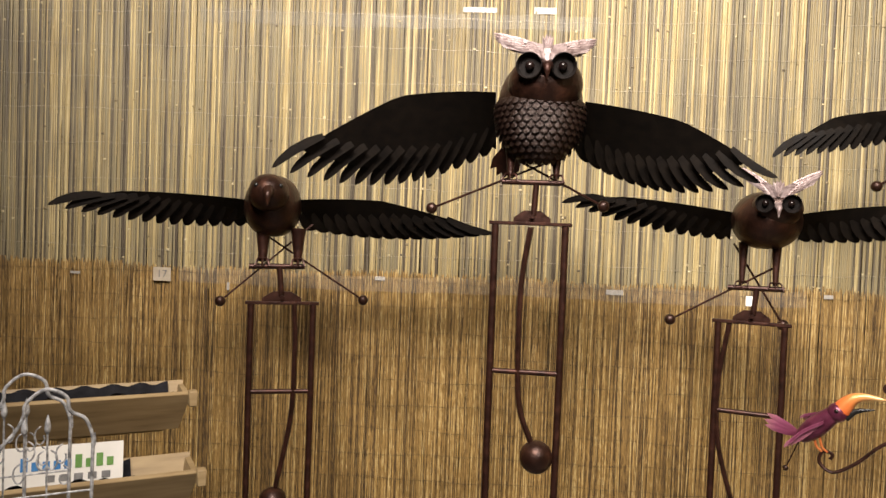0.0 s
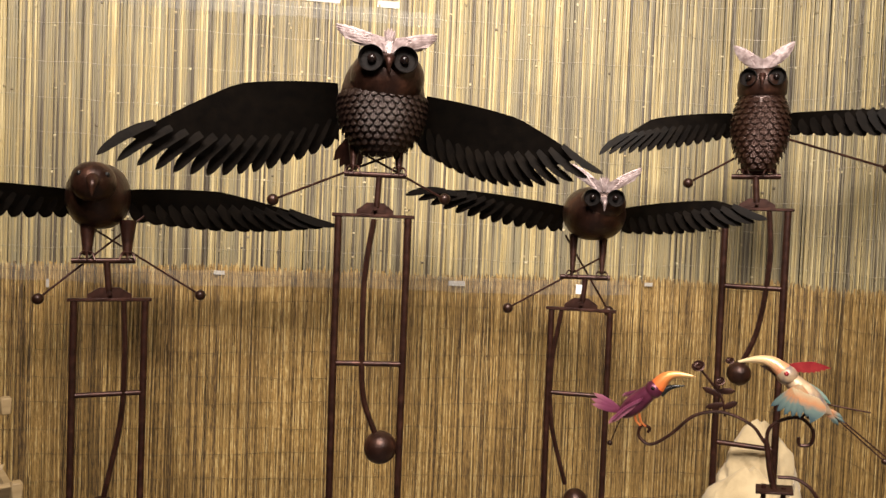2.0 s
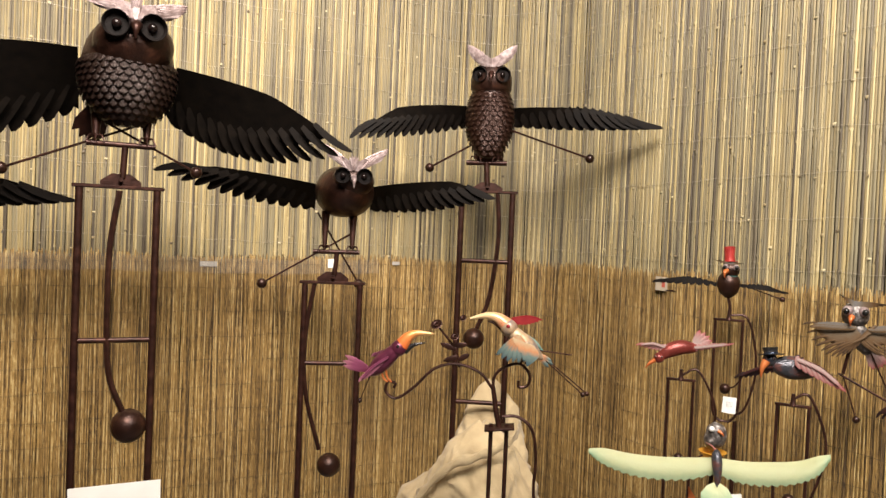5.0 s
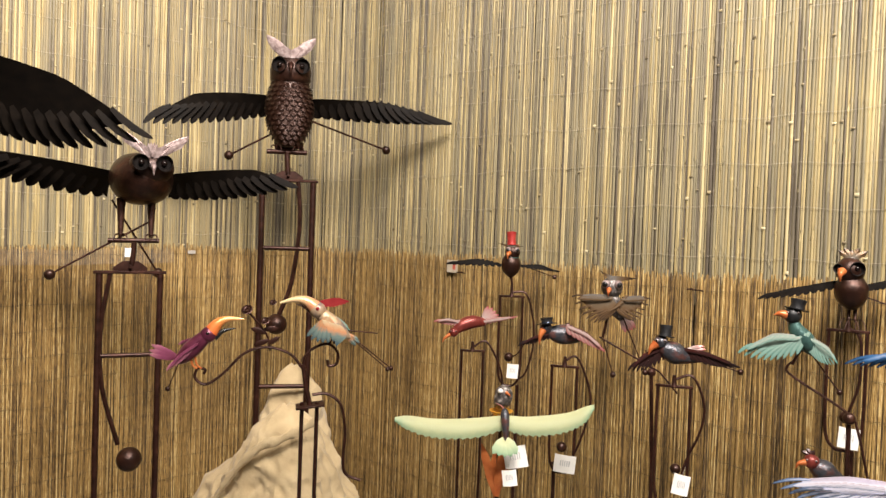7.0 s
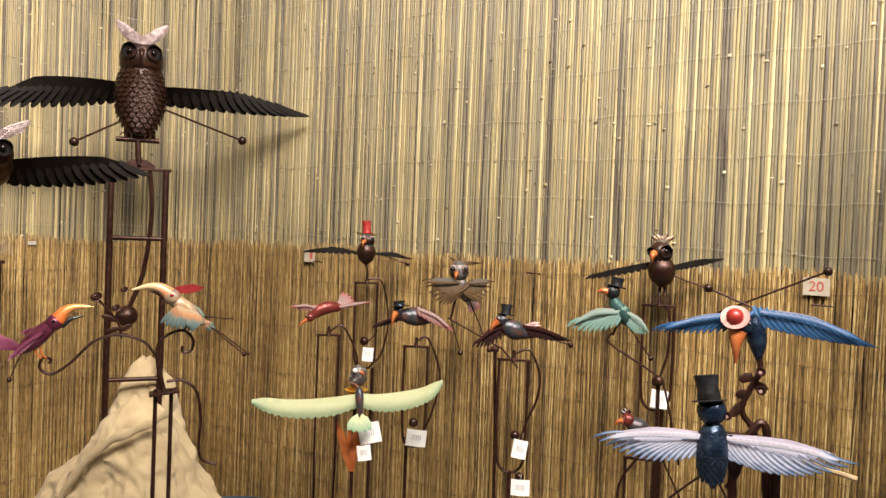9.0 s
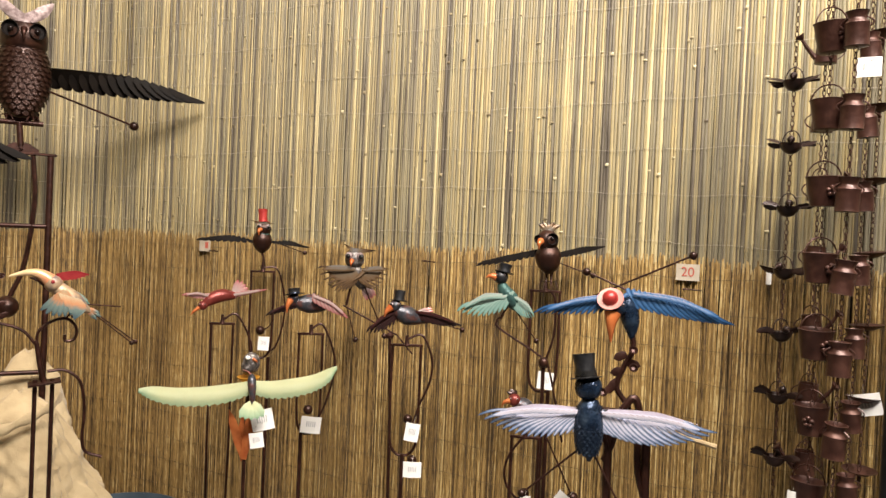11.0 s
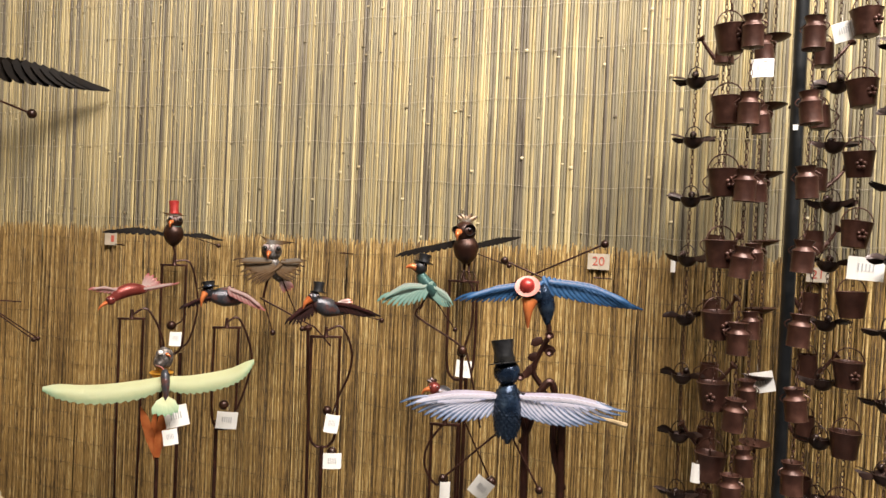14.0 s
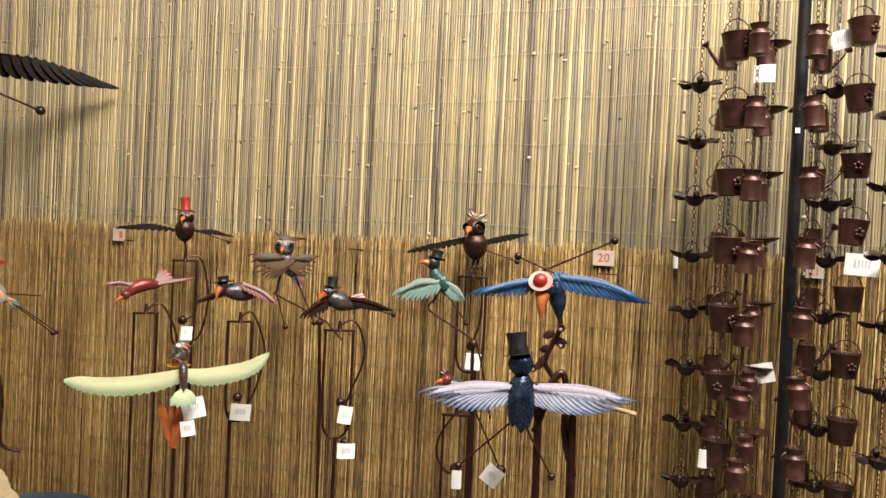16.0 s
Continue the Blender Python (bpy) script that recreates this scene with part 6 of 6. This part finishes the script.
# a white card on a stake between the owls
card = thing("price_sign", "white card sign on a thin iron stake", "sign", pose(0.36, 1.99, 0.0, 0, -1, -4))
part("card", box(BM(), (-0.115, -0.001, 0.72), (0.115, 0.001, 0.900)), PAPER, card, "", False)
part("stake", tube(BM(), [(0, 0.004, 0), (0, 0.004, 0.86)], 0.004, 8), RUST, card)

# ---------------------------------------------------------------- tiered planter with liners


def splay(bm, z, L):
    """Draw the lower edge of a board in, so that the ends of a trough slant."""
    for v in bm.verts:
        s = 0.024 * (z - v.co.z) / 0.125
        v.co.x += s if v.co.x < -L / 2 else -s
    return bm


def trough(root, z, y0, bare):
    """A splayed plank trough, open at the top, lined with black cloth. Its right end is at x = 0."""
    L, t = 1.05, 0.016
    tilt = Matrix.Translation((0, y0 + 0.075, z - 0.123)) @ Euler((radians(31), 0, 0)).to_matrix().to_4x4()
    part("front_board", splay(box(BM(), (-L, -t, 0), (0.0, 0, 0.143), tilt, 0.002), z, L), PINE, root)
    tilt = Matrix.Translation((0, y0 + 0.098, z - 0.126)) @ Euler((radians(-28), 0, 0)).to_matrix().to_4x4()
    part("back_board", splay(box(BM(), (-L, 0, 0), (0.0, t, 0.143), tilt, 0.002), z, L), PINE, root)
    for x in (-L + t, 0.0):
        bm = BM()
        ends = [[bm.verts.new((x - d, y, h)) for y, h in ((y0 + 0.077, z - 0.125), (y0 + 0.100, z - 0.125), (y0 + 0.155, z - 0.012), (y0 + 0.010, z - 0.012))] for d in (t, 0)]
        bm.faces.new(ends[0])
        bm.faces.new(ends[1])
        for k in range(4):
            bm.faces.new((ends[0][k], ends[0][(k + 1) % 4], ends[1][(k + 1) % 4], ends[1][k]))
        part("end_board", splay(bm, z, L), PINE, root, "", False)
    part("bottom_board", box(BM(), (-L + 0.07, y0 + 0.07, z - 0.137), (-0.07, y0 + 0.105, z - 0.124)), PINE, root, "", False)
    part("corner_block", box(BM(), (-0.010, y0 - t - 0.010, z - 0.045), (0.016, y0 + 0.006, z + 0.002), bevel=0.003), PINE, root)
    bm = BM()
    rows = []
    for j in range(9):
        v = j / 8
        row = []
        for k in range(60):
            u = k / 59
            x = -L + 0.02 + (L - 0.05 - bare) * u
            sink = 0.055 * math.sin(math.pi * v) ** 0.7
            row.append(bm.verts.new((x, y0 + 0.004 + 0.147 * v, z - 0.004 - sink + 0.010 * math.sin(u * 31 + v * 3) * math.sin(math.pi * min(1, v + 0.2)) + 0.006 * math.sin(u * 77))))
        rows.append(row)
    for a_, b_ in zip(rows, rows[1:]):
        for k in range(59):
            bm.faces.new((a_[k], a_[k + 1], b_[k + 1], b_[k]))
    part("liner", bm, LINER, root, "black liner cloth")


planter = thing("tiered_planter", "two-tier pale pine trough planter lined with black cloth", "planter", pose(-0.665, 2.15, 0, 0, 0, 30))
trough(planter, 1.158, 0.0, 0.02)
trough(planter, 0.978, -0.19, 0.14)
for x in (-0.95, -0.34):
    part("leg", box(BM(), (x - 0.02, 0.075, 0), (x + 0.02, 0.115, 1.022), bevel=0.003), PINE, planter)
    part("leg", box(BM(), (x - 0.02, -0.115, 0), (x + 0.02, -0.075, 0.842), bevel=0.003), PINE, planter)
    part("brace", box(BM(), (x - 0.014, -0.115, 0.77), (x + 0.014, 0.115, 0.79), bevel=0.002), PINE, planter)

# printed white sheet lying in the lower trough, its brand only as coloured strokes
leaflet = thing("printed_sheet", "white printed sheet with blue and green strokes", "sheet", planter.matrix_world @ pose(-0.345, -0.125, 0.973, -14, 1, 0))
sheet = part("paper", box(BM(), (-0.17, -0.001, -0.06), (0.15, 0.001, 0.085)), PAPER, leaflet, "", False)
for k in range(9):
    x = -0.10 + 0.026 * k
    tall = 0.012 if k in (0, 5, 7) else 0.0
    part("stroke", box(BM(), (x, -0.0025, 0.022), (x + 0.017, -0.0014, 0.045 + tall)), BLUEINK if k < 5 else GREENINK, sheet, "", False)
for k in range(5):
    part("stroke", box(BM(), (-0.04 + 0.034 * k, -0.0025, -0.01), (-0.018 + 0.034 * k, -0.0014, 0.008)), INK, sheet, "", False)

# ---------------------------------------------------------------- whitewashed wire trellises
for k, (dx, dy, dz) in enumerate(((0, 0, 0), (-0.078, 0.06, 0.012))):
    tr = thing("wire_trellis", "whitewashed wire garden trellis with arched scrolled top", "trellis", pose(-0.58 + dx, 1.261 + dy, 1.267 + dz, 0, 0, 30.8), "trellises")
    arch = [(-88, 0, -1267 + 24 * -k), (-90, 0, -110), (-80, 0, -20), (-52, 0, 22), (-40, 0, 48), (-36, 0, 72), (-6, 0, 95), (28, 0, 80), (36, 0, 52), (62, 0, 34), (76, 0, -15), (74, 0, -110), (74, 0, -1267 + 24 * -k)]
    part("arch", tube(BM(), spline(mm(*arch)), 0.0034, 8), ZINC, tr)
    for x in (-38, -1):
        part("spike_rod", tube(BM(), mm((x, 0, -800), (x, 0, 12)), 0.0018, 6), ZINC, tr)
        part("finial", spindle(BM(), mm((x, 0, 12), (x, 0, 22), (x, 0, 34), (x, 0, 48)), [0.002, 0.0058, 0.0045, 0.001], 10), ZINC, tr)
    for sx, x0, z0 in ((1, -1, -40), (-1, -1, -40), (1, -38, -20), (-1, -38, -60), (1, 20, -70), (-1, 30, -30)):
        part("scroll", tube(BM(), spline(mm(*[(x0 + sx * (6 + 13 * math.sin(q) * (1 - q / 9)), 0, z0 + 22 * math.cos(q) * (1 - q / 8)) for q in (0, 0.8, 1.6, 2.4, 3.2, 4.2, 5.2)])), 0.0016, 6), ZINC, tr)
    part("cross_rod", tube(BM(), mm((-90, 0, -100), (74, 0, -100)), 0.002, 6), ZINC, tr)

# ---------------------------------------------------------------- the slats of the upper screens
bamboo_screen("bamboo_screen_1", 0, HALF / 2)
bamboo_screen("bamboo_screen_2", HALF / 2, HALF)
bamboo_screen("bamboo_screen_3", HALF, (HALF + TOTAL) / 2)
bamboo_screen("bamboo_screen_4", (HALF + TOTAL) / 2, TOTAL)
